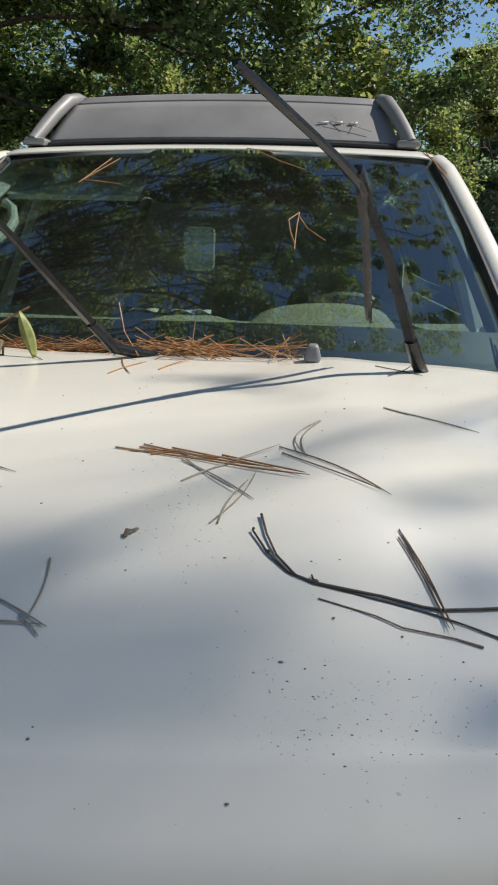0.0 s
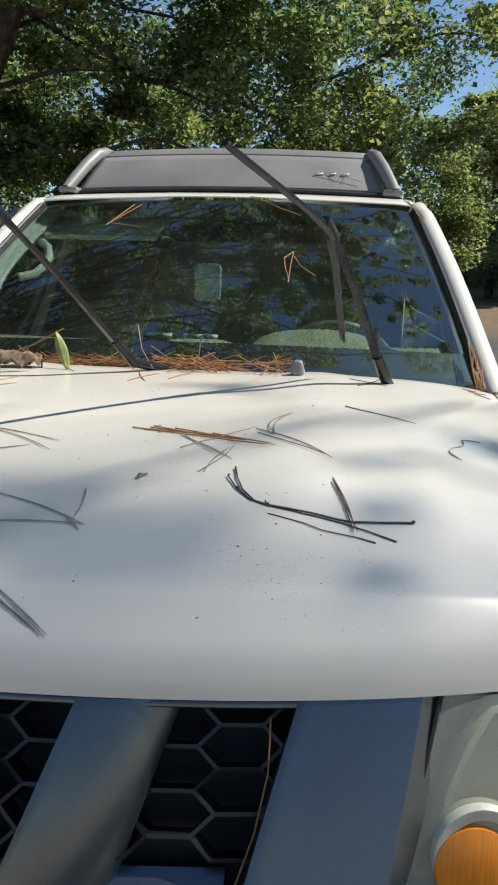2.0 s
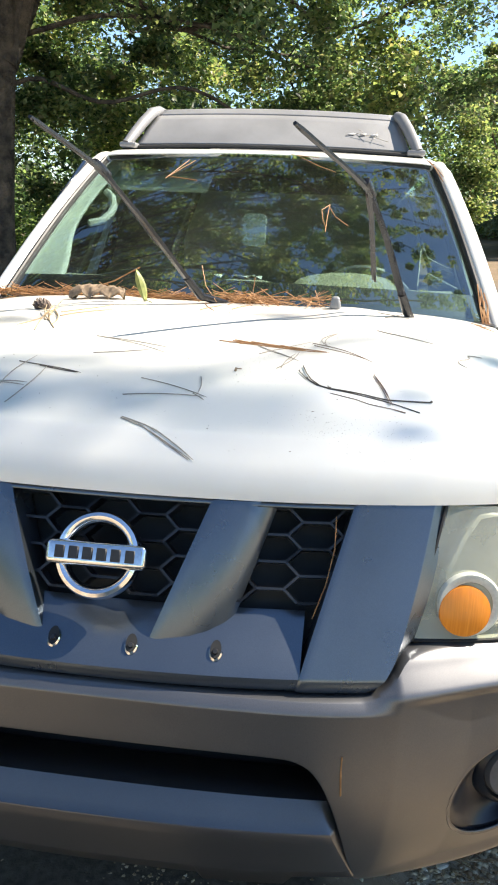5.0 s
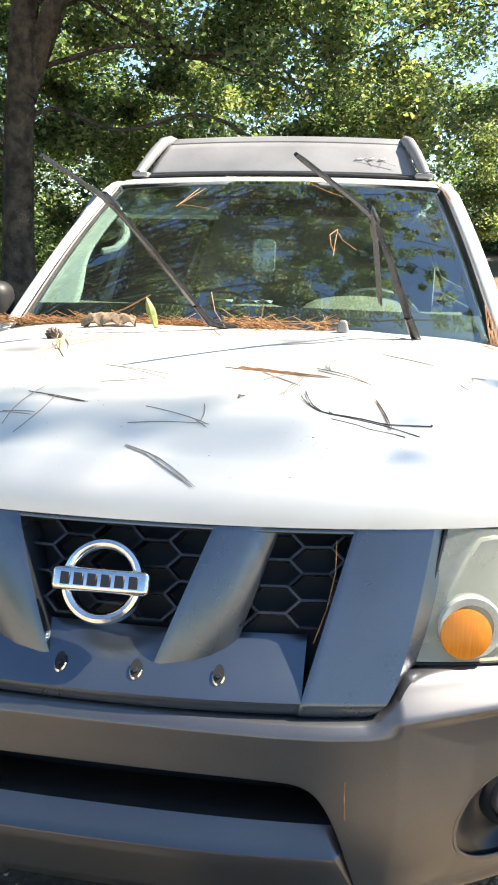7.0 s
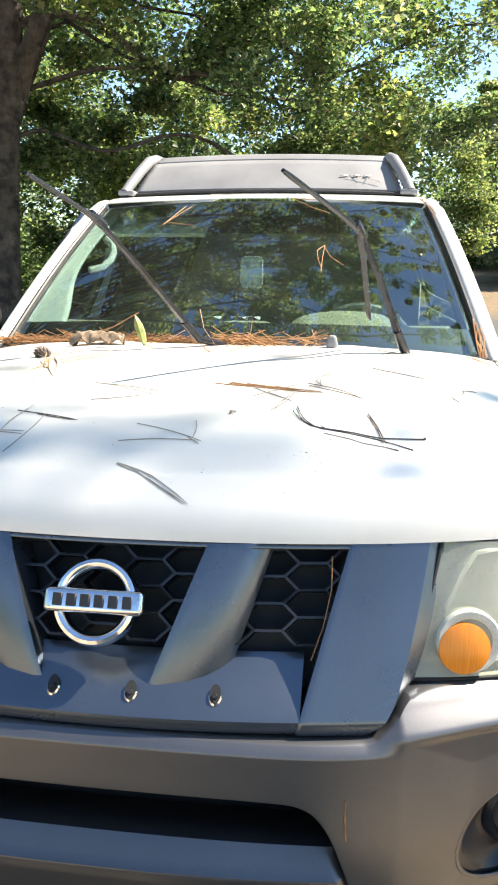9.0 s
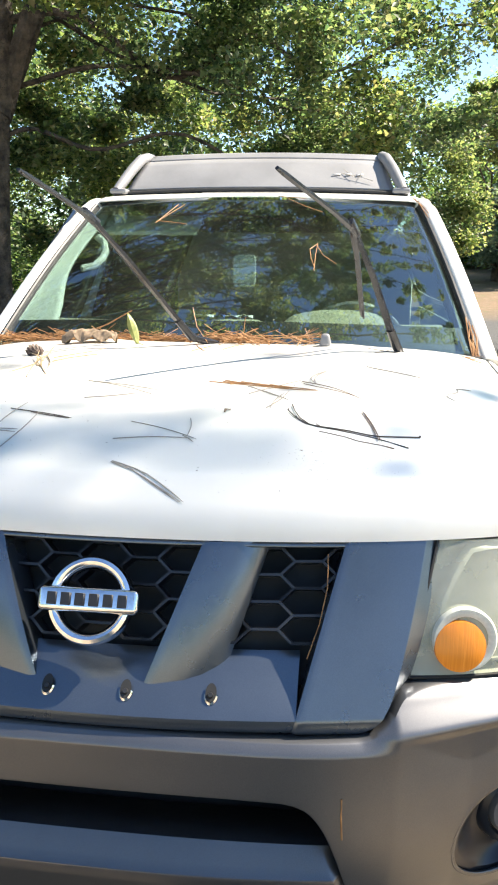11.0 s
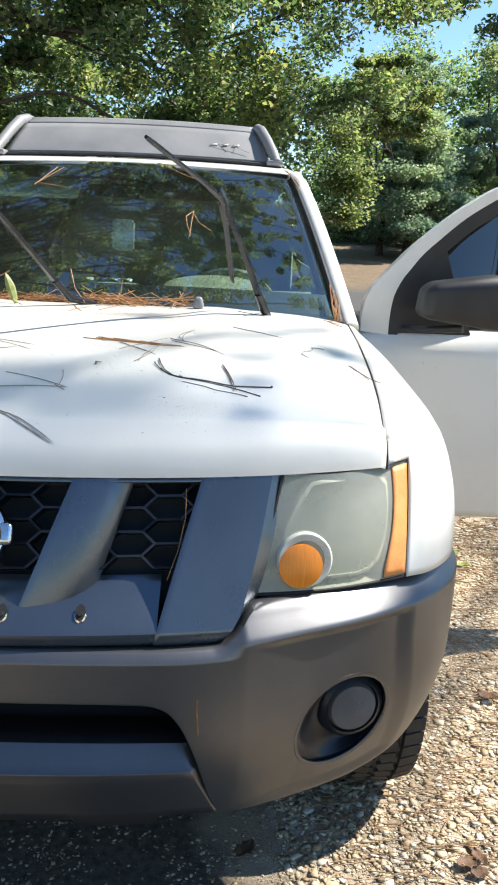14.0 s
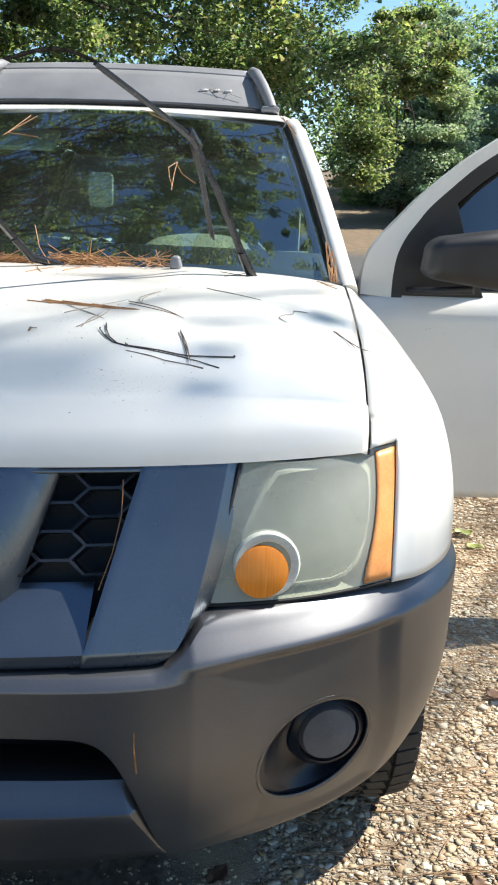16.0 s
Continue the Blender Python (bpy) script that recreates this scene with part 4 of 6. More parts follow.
# ---- wipers, lifted off the glass ----
def wiper(base, clip, tip, low, pivot):
    base, clip, tip, low, pivot = [Vector(p) for p in (base, clip, tip, low, pivot)]
    knuckle = base.lerp(clip, 0.16)
    arm = part("wiper", tube([pivot, pivot.lerp(base, 0.6), base, knuckle], [0.013, 0.014, 0.0145, 0.013], 10, 0.8), "wiper", car, "black wiper lifted away from the glass")
    mid = knuckle.lerp(clip, 0.55) + Vector((0.004, -0.004, 0.003))
    part("wiper_arm", tube([knuckle, mid, clip + (clip - mid) * 0.02], [0.0125, 0.0105, 0.0085], 4, 0.62), "wiper", arm)
    # bowed rubber blade through the clip
    pts = []
    for i in range(25):
        s = i / 24
        near_clip = max(0.0, 1 - abs(s - 0.5) / 0.16)
        q = tip.lerp(clip, s * 2) if s < 0.5 else clip.lerp(low, s * 2 - 1)
        chord = tip.lerp(low, s)
        pts.append(q.lerp(chord, 0.03 * near_clip ** 2) + (q - chord) * 0.03 * math.sin(2 * math.pi * min(s, 1 - s)))
    rad = [0.0055] + [0.0078] * 9 + [0.0100] * 5 + [0.0078] * 9 + [0.0055]
    part("wiper_blade", tube(pts, rad, 6, 0.85), "wiper", arm)
    part("blade_rubber", tube([p + Vector((0.004, 0.007, -0.006)) for p in pts], 0.0035, 6), "rubber", arm)
    m = (pts[11] - pts[13]).normalized().to_track_quat("X", "Z").to_matrix().to_4x4()
    part("blade_clip", block((0.070, 0.019, 0.022), clip, 0.006, m), "wiper", arm)


wiper((0.519, 1.133, 1.222), (0.383, 0.899, 1.536), (0.213, 0.611, 1.648), (0.418, 1.102, 1.309), (0.535, 1.165, 1.196))
wiper((-0.074, 1.12, 1.237), (-0.291, 0.88, 1.561), (-0.360, 0.60, 1.646), (-0.189, 1.08, 1.376), (-0.01, 1.20, 1.212))
# cowl tray between hood and glass
part("cowl_tray", sheet(lambda u, v: (u * 0.80, 1.19 + 0.10 * u * u + 0.10 * v, 1.192 - 0.014 * u * u + 0.003 * v), steps(-1, 1, 24), [0, 1]), "black", car)


# ---- cabin seen through the glass ----
def dash(u, v):
    x = u * 0.72
    y = 1.33 + 0.09 * u * u + 0.40 * v
    z = 1.185 + 0.062 * v ** 0.8 - 0.07 * max(0, v - 0.93) / 0.07
    hump = math.sqrt(max(0, 1 - ((x - 0.345) / 0.195) ** 2))
    z += 0.052 * hump * max(0, min(1, (v - 0.5) / 0.3)) * (1 if v < 0.95 else 0.6)
    z += 0.014 * math.exp(-((x + 0.02) / 0.10) ** 6) * max(0, min(1, (v - 0.6) / 0.1))
    return (x, y, z)


part("dashboard", sheet(dash, steps(-1, 1, 50), steps(0, 1, 20)), "beige", car, "beige vinyl dashboard with a humped instrument cowl")
for px, wide, lift, turn, mat in ((-0.075, 0.020, 0.006, 0.3, "blue"), (-0.035, 0.060, 0.004, -0.2, "paper"), (0.012, 0.050, 0.006, 0.15, "paper"), (-0.145, 0.075, 0.005, 0.1, "trim")):
    scrap = sheet(lambda u, v: (px + wide * (u - 0.5), 1.700 + 0.03 * (v - 0.5) + turn * wide * (u - 0.5), 1.262 + lift * math.sin(math.pi * u) + 0.004 * math.sin(5 * u + 3 * v)), steps(0, 1, 8), steps(0, 1, 4))
    paper = part("paper_scrap", scrap, mat, None, "", solid=0.0015)
    tagged(paper, "small blue paper scrap on the dashboard" if mat == "blue" else "crumpled pale paper scrap on the dashboard", "paper scrap", "paper scraps on the dashboard")
wheel_c = Vector((0.40, 1.86, 1.14))
bm = bmesh.new()
turn = Matrix.Translation(wheel_c) @ Matrix.Rotation(radians(-62), 4, "X")
tube([turn @ Vector((0.19 * math.cos(2 * math.pi * i / 40), 0.19 * math.sin(2 * math.pi * i / 40), 0)) for i in range(41)], 0.015, 8, bm=bm)
part("steering_wheel", bm, "rack", car, "grey steering wheel")
for side in (0, 1):
    wide = curve([(0, 0.21), (0.2, 0.17), (0.45, 0.085), (0.7, 0.07), (1, 0.085)])
    bm = sheet(lambda u, v: glass_point((1.03 if side else 0.985) - ((wide(u) + 0.02) if side else 0.025) * v, 0.05 + 0.92 * u) + Vector((0.0, 0.030 + 0.03 * v, -0.026)), steps(0, 1, 20), steps(0, 1, 6))
    # the right trim gets a dark colour to keep it lost in shade
    part("pillar_trim", mirrored(bm) if side else bm, "trim" if side else "inside", car, "pale interior pillar trim" if side else "interior pillar trim darkened in colour for shade", solid=0.01)
    if side:
        grip = [glass_point(0.885, 0.50) + Vector((0, 0.09, -0.03)), glass_point(0.830, 0.52) + Vector((0, 0.12, -0.03)), glass_point(0.810, 0.57) + Vector((0, 0.12, -0.03)), glass_point(0.820, 0.63) + Vector((0, 0.12, -0.03)), glass_point(0.865, 0.71) + Vector((0, 0.10, -0.03)), glass_point(0.915, 0.75) + Vector((0, 0.08, -0.03))]
        part("grab_handle", mirrored(tube(grip, 0.014, 8)), "trim", car, "pale grab handle")
part("sun_visor", block((0.40, 0.15, 0.022), (-0.416, 2.03, 1.60), 0.009, Matrix.Rotation(radians(28), 4, "X")), "trim", car, "pale folded sun visor")
tag_edge = [(sx * 0.027 + 0.014 * math.cos(math.pi * (q + 0.25 * k)) , sz * 0.0425 + 0.014 * math.sin(math.pi * (q + 0.25 * k))) for sx, sz, q in ((1, 1, 0), (-1, 1, 0.5), (-1, -1, 1), (1, -1, 1.5)) for k in range(3)]
part("windshield_tag", prism(tag_edge, 0.010, lambda u, v, w: Vector((0.002, 1.714, 1.428)) + Matrix.Rotation(radians(-8), 4, "X") @ Vector((u, w, v)), 0.002), "trim", car, "pale rounded rectangular tag behind the glass")


# ---- open driver's door ----
door_turn = Matrix.Translation((0.870, 1.455, 0)) @ Matrix.Rotation(radians(1), 4, "Z")


def door_place(u, v, w):
    # u outwards from the hinge, v up, w into the door
    bow = 0.022 * math.sin(math.pi * min(max((v - 0.45) / 0.72, 0), 1)) + 0.20 * max(0, v - 1.16) ** 1.5 * 0.5
    return door_turn @ Vector((u, w - bow + (0.30 * max(0, v - 1.16)) * 0.0, v))


def door_ring(outer, inner, thick):
    bm = bmesh.new()
    n = len(outer)
    layers = []
    for w in (0.0, thick):
        layers.append(([bm.verts.new(door_place(u, v, w)) for u, v in outer], [bm.verts.new(door_place(u, v, w)) for u, v in inner]))
    for i in range(n - 1):
        for (o, q) in layers:
            bm.faces.new((o[i], o[i + 1], q[i + 1], q[i]))
        bm.faces.new((layers[0][0][i], layers[0][0][i + 1], layers[1][0][i + 1], layers[1][0][i]))
        bm.faces.new((layers[0][1][i], layers[0][1][i + 1], layers[1][1][i + 1], layers[1][1][i]))
    return bm


def panel(u, v):
    uu = u * 1.08
    lo = 0.465 + 0.05 * max(0, (uu - 0.95) / 0.13)
    z = lo + (1.135 - lo) * v
    left = 0.004 + 0.012 * (1 - min(1, (z - 0.46) / 0.05))
    return door_place(max(uu, left), z, 0.05 * max(0, (z - 1.082) / 0.053) ** 1.4)


door = part("driver_door", sheet(panel, steps(0, 1, 30), steps(0, 1, 24)), "paint", car, "open white front door with dark mirror", solid=0.05)
outer = [(0.002, 1.135), (0.004, 1.195), (0.019, 1.259), (0.053, 1.312), (0.093, 1.357), (0.152, 1.422), (0.212, 1.477), (0.290, 1.543), (0.350, 1.585), (0.44, 1.638), (0.58, 1.685), (0.95, 1.70), (1.03, 1.685), (1.07, 1.62), (1.08, 1.135)]
inner = [(0.101, 1.125), (0.103, 1.196), (0.112, 1.262), (0.136, 1.318), (0.164, 1.358), (0.196, 1.402), (0.246, 1.452), (0.330, 1.528), (0.430, 1.595), (0.50, 1.630), (0.60, 1.660), (0.90, 1.668), (0.97, 1.63), (1.0, 1.56), (1.0, 1.125)]
inner2 = [(u + (0.034 if i < 10 else 0.0) - (0.02 if i > 11 else 0), v - (0.034 if 3 < i < 13 else 0)) for i, (u, v) in enumerate(inner)]


def rounded(pts, n=4):
    """A smooth line through the points of an outline."""
    out = []
    for i in range(len(pts) - 1):
        p0, p1, p2, p3 = [Vector(pts[min(max(i + d, 0), len(pts) - 1)]) for d in (-1, 0, 1, 2)]
        for k in range(n):
            t = k / n
            out.append(tuple(0.5 * (2 * p1 + (p2 - p0) * t + (2 * p0 - 5 * p1 + 4 * p2 - p3) * t * t + (3 * p1 - p0 - 3 * p2 + p3) * t ** 3)))
    return out + [tuple(pts[-1])]


part("window_frame", door_ring(rounded(outer), rounded(inner), 0.05), "paint", door)
ring = door_ring(rounded(inner), rounded(inner2), 0.03)
part("window_seal", ring, "black", door)
pane = part("window_pane", sheet(lambda u, v: door_place(0.085 + 0.90 * u, 1.13 + (min(1.62, float(np.interp(0.085 + 0.90 * u, [p[0] for p in inner[1:12]], [p[1] for p in inner[1:12]]))) - 1.13) * v, 0.022 + 0.11 * v), steps(0, 1, 30), steps(0, 1, 8)), "pane", door, solid=0.004)
pane.visible_shadow = False
# belt strip, sail corner, mirror
part("belt_strip", sheet(lambda u, v: door_place(0.115 + 0.94 * u, 1.128 + 0.020 * v, 0.030), steps(0, 1, 16), [0, 0.5, 1]), "black", door, solid=0.003)
part("sail_panel", prism([(0.105, 1.13), (0.40, 1.13), (0.34, 1.26), (0.278, 1.43), (0.222, 1.405), (0.150, 1.335), (0.118, 1.265)], 0.03, lambda u, v, w: door_place(u, v, w + 0.004), 0.004), "black", door)
mir = block((0.285, 0.15, 0.158), bevel=0.040, segments=6)
for v in mir.verts:
    k = (v.co.x + 0.15) / 0.30
    v.co.z *= 0.66 + 0.46 * min(1, k * 1.5)
    v.co.x += 0.10 * (v.co.z + 0.08) * (1 - k)
    v.co.z += 0.012 * math.sin(math.pi * k)
    v.co = Vector(door_place(0.290 + v.co.x, 1.258 + v.co.z, -0.19 + v.co.y))
mirror = part("side_mirror", mir, "black", door, "dark grey plastic side mirror")
foot = tube([door_place(0.155, 1.152, -0.005), door_place(0.175, 1.154, -0.05), door_place(0.23, 1.160, -0.10), door_place(0.32, 1.172, -0.15)], [0.010, 0.014, 0.016, 0.020], 12, 0.75)
part("mirror_foot", foot, "black", mirror)
part("mirror_glass", prism([(0.19, 1.222), (0.42, 1.215), (0.42, 1.30), (0.195, 1.295)], 0.004, lambda u, v, w: door_place(u, v, w - 0.098), 0.0), "chrome", mirror)
part("inner_panel", sheet(lambda u, v: door_place(0.04 + 1.0 * u, 0.50 + 0.62 * v, 0.075), steps(0, 1, 6), steps(0, 1, 4)), "trim", door, solid=0.02)
part("door_handle", tube([door_place(0.86, 1.02, -0.02), door_place(0.89, 1.02, -0.05), door_place(1.00, 1.02, -0.05), door_place(1.03, 1.02, -0.02)], 0.012, 8), "paint", door)
# mirror on the closed door
bm = block((0.26, 0.13, 0.165), bevel=0.05, segments=5)
for v in bm.verts:
    v.co += Vector((-1.05, 1.60, 1.235))
far_mirror = part("side_mirror", bm, "black", car, "dark grey plastic side mirror")
part("mirror_foot", tube([(-0.87, 1.60, 1.17), (-0.96, 1.60, 1.18)], 0.025, 8), "black", far_mirror)


# ---- ground ----
def rise(x, y):
    """The yard lies flat round the car and climbs gently beyond it."""
    return 0.075 * max(0.0, y - 6.0) + (0.03 * max(0.0, -x - 8) if x < -8 else 0)


def ground_material():
    m, nt, p = nodes_of("gravel_ground")
    tc = nt.nodes.new("ShaderNodeTexCoord")
    vor = nt.nodes.new("ShaderNodeTexVoronoi")
    vor.inputs["Scale"].default_value = 34
    nt.links.new(tc.outputs["Object"], vor.inputs["Vector"])
    stone = ramp(nt, vor.outputs["Color"], [(0.1, (0.30, 0.235, 0.155)), (0.5, (0.44, 0.36, 0.26)), (0.9, (0.56, 0.49, 0.38))])
    dirt = noise_node(nt, 2.2, 6)
    patch = ramp(nt, dirt.outputs[0], [(0.42, (0, 0, 0)), (0.62, (1, 1, 1))])
    col = mixed(nt, patch.outputs[0], stone.outputs[0], (0.40, 0.295, 0.19))
    # further off: a strip of grey drive, then tan dirt with thin grass
    sep = nt.nodes.new("ShaderNodeSeparateXYZ")
    nt.links.new(tc.outputs["Object"], sep.inputs[0])
    wob = nt.nodes.new("ShaderNodeMath")
    wob.operation = "MULTIPLY_ADD"
    wob.inputs[1].default_value = 3.0
    far = noise_node(nt, 0.5, 5)
    nt.links.new(far.outputs[0], wob.inputs[0])
    nt.links.new(sep.outputs["Y"], wob.inputs[2])
    span = nt.nodes.new("ShaderNodeMapRange")
    span.inputs["From Min"].default_value, span.inputs["From Max"].default_value = 0, 40
    nt.links.new(wob.outputs[0], span.inputs["Value"])
    # dark ground with few stones where the car stands, shade put into its colour
    shade_x = nt.nodes.new("ShaderNodeMath")
    shade_x.operation = "MULTIPLY_ADD"
    shade_x.inputs[1].default_value = 0.9
    nt.links.new(dirt.outputs[0], shade_x.inputs[0])
    nt.links.new(sep.outputs["X"], shade_x.inputs[2])
    shade_mask = ramp(nt, shade_x.outputs[0], [(0.82, (1, 1, 1)), (0.98, (0, 0, 0))])
    shade_tone = ramp(nt, noise_node(nt, 45.0, 6).outputs[0], [(0.35, (0.06, 0.047, 0.034)), (0.65, (0.13, 0.105, 0.078))])
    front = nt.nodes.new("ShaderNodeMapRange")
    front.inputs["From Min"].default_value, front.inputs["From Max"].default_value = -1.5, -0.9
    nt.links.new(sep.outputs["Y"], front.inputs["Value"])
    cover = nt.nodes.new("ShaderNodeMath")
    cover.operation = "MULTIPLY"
    nt.links.new(shade_mask.outputs[0], cover.inputs[0])
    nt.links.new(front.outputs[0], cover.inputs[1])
    col = mixed(nt, cover.outputs[0], col, shade_tone.outputs[0])
    drive = ramp(nt, span.outputs[0], [(0.10, (0, 0, 0)), (0.13, (1, 1, 1))])
    col = mixed(nt, drive.outputs[0], col, (0.07, 0.069, 0.068))
    beyond = ramp(nt, span.outputs[0], [(0.36, (0, 0, 0)), (0.40, (1, 1, 1))])
    tan = ramp(nt, noise_node(nt, 5.0, 9, 0.72).outputs[0], [(0.38, (0.20, 0.135, 0.085)), (0.52, (0.15, 0.10, 0.06)), (0.66, (0.11, 0.12, 0.045))])
    col = mixed(nt, beyond.outputs[0], col, tan.outputs[0])
    nt.links.new(col, p.inputs["Base Color"])
    p.inputs["Roughness"].default_value = 0.9
    bump(nt, p, noise_node(nt, 85.0, 8, 0.7).outputs[0], 0.9, 0.012)
    return m


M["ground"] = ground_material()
m, nt, p = nodes_of("gravel_stones")
geo = nt.nodes.new("ShaderNodeNewGeometry")
tones = ramp(nt, geo.outputs["Random Per Island"], [(0, (0.31, 0.20, 0.11)), (0.3, (0.46, 0.345, 0.21)), (0.65, (0.58, 0.47, 0.315)), (0.9, (0.67, 0.58, 0.43)), (1, (0.74, 0.68, 0.56))])
grain = ramp(nt, noise_node(nt, 120, 4).outputs[0], [(0.3, (0.75, 0.75, 0.75)), (0.7, (1, 1, 1))])
nt.links.new(mixed(nt, 1.0, tones.outputs[0], grain.outputs[0], "MULTIPLY"), p.inputs["Base Color"])
p.inputs["Roughness"].default_value = 0.85
M["stones"] = m

near = steps(-12, 12, 48)
xs = [-400, -200, -100, -60, -40, -28, -20, -16] + near + [16, 20, 28, 40, 60, 100, 200, 400]
ys = [-400, -200, -100, -60, -40, -28, -20, -16] + near + [16, 20, 28, 40, 60, 100, 200, 400]
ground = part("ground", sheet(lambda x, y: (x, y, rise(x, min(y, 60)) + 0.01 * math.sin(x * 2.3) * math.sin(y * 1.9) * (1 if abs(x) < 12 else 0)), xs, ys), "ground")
tagged(ground, "tan gravel yard with pine straw and dirt", "ground", kind="structure")
bump_z = lambda x, y: 0.01 * math.sin(x * 2.3) * math.sin(y * 1.9)


def fast_mesh(name, verts, faces_per, count, material, smooth=False):
    """One mesh from many alike pieces: verts (n, k, 3) and the faces of one piece."""
    n, k, _ = verts.shape
    f = np.array(faces_per)
    faces = (f[None] + (np.arange(n) * k)[:, None, None]).reshape(-1, f.shape[1])
    me = bpy.data.meshes.new(name)
    me.vertices.add(n * k)
    me.vertices.foreach_set("co", verts.reshape(-1).astype(np.float32))
    me.loops.add(faces.size)
    me.loops.foreach_set("vertex_index", faces.reshape(-1).astype(np.int32))
    me.polygons.add(len(faces))
    me.polygons.foreach_set("loop_start", (np.arange(len(faces)) * f.shape[1]).astype(np.int32))
    if smooth:
        me.polygons.foreach_set("use_smooth", np.ones(len(faces), bool))
    me.update()
    me.materials.append(M[material])
    return me


rng = np.random.default_rng(7)


def unit(n):
    v = rng.normal(size=(n, 3))
    return v / np.linalg.norm(v, axis=1, keepdims=True)


# loose stones round the front of the car, small and large
ico = bmesh.new()
bmesh.ops.create_icosphere(ico, subdivisions=1, radius=1)
ico_v = np.array([v.co for v in ico.verts])
ico_f = [[v.index for v in f.verts] for f in ico.faces]
ico.free()


def stones(n, x0, x1, y0, y1, small, large):
    x, y = rng.uniform(x0, x1, n), rng.uniform(y0, y1, n)
    size = small + (large - small) * rng.random(n) ** 2.2
    shape = ico_v[None] * (1 + 0.42 * rng.normal(size=(n, 12, 1)).clip(-1.3, 1.5))
    shape = shape * (size[:, None, None] * np.stack([rng.uniform(0.8, 1.3, n), rng.uniform(0.7, 1.1, n), rng.uniform(0.16, 0.34, n)], 1)[:, None])
    a = rng.uniform(0, 6.28, n)
    c, s = np.cos(a)[:, None], np.sin(a)[:, None]
    px, py = shape[..., 0] * c - shape[..., 1] * s, shape[..., 0] * s + shape[..., 1] * c
    z = 0.01 * np.sin(x * 2.3) * np.sin(y * 1.9) + size * 0.10
    return np.stack([px + x[:, None], py + y[:, None], shape[..., 2] + z[:, None]], 2)


gravel_v = np.concatenate([stones(52000, 0.58, 2.3, -0.6, 2.6, 0.0025, 0.010), stones(5200, 0.60, 2.3, -0.6, 2.6, 0.008, 0.017), stones(14000, -1.3, 0.62, -0.7, 0.65, 0.0012, 0.0055), stones(6000, 1.0, 5.0, 2.4, 6.0, 0.008, 0.022)])
gravel = new("gravel", fast_mesh("gravel", gravel_v, ico_f, 0, "stones"))
tagged(gravel, "loose tan and cream gravel stones on the yard", "gravel", kind="stuff")


# ---- trees ----
def leaves(centres, size, spread=0.5):
    """Bent leaf blades of five points at the given places."""
    n = len(centres)
    along = unit(n)
    along[:, 2] = along[:, 2] * 0.55 - 0.15
    along /= np.linalg.norm(along, axis=1, keepdims=True)
    up = unit(n) * 0.7 + np.array([0, 0, 1.0])
    side = np.cross(along, up)
    side /= np.linalg.norm(side, axis=1, keepdims=True)
    nrm = np.cross(side, along)
    ln = size * rng.uniform(0.65, 1.35, n)[:, None]
    wd = ln * rng.uniform(0.30, 0.46, n)[:, None]
    v = np.stack([centres - along * ln * 0.5, centres + side * wd + nrm * wd * 0.35 - along * ln * 0.05, centres + along * ln * 0.55 - nrm * ln * 0.12, centres - side * wd + nrm * wd * 0.35 - along * ln * 0.05], 1)
    return v


LEAF_FACES = [[0, 1, 2], [0, 2, 3]]


def clump_points(centres, radius, per, flat=0.6):
    c = np.repeat(np.asarray(centres, float), per, axis=0)
    r = np.repeat(np.broadcast_to(np.asarray(radius, float), (len(centres),)), per)
    off = unit(len(c)) * (rng.random(len(c)) ** 0.45)[:, None] * r[:, None]
    off[:, 2] *= flat
    return c + off


def limb(bm, a, b, r0, r1, sag=0.2, n=7):
    a, b = Vector(a), Vector(b)
    pts, rad = [], []
    k = (b - a).length
    w = Vector((rng.normal(), rng.normal(), rng.normal())) * 0.05 * k
    w2 = Vector((rng.normal(), rng.normal(), rng.normal())) * 0.028 * k
    w3 = Vector((rng.normal(), rng.normal(), rng.normal())) * 0.015 * k
    for i in range(n):
        s = i / (n - 1)
        p = a.lerp(b, s) + w * math.sin(math.pi * s) + w2 * math.sin(2 * math.pi * s) + w3 * math.sin(5 * math.pi * s) + Vector((0, 0, sag * k * math.sin(math.pi * s) * 0.5))
        pts.append(p)
        rad.append(r0 + (r1 - r0) * s)
    tube(pts, rad, 7, bm=bm)
    return pts


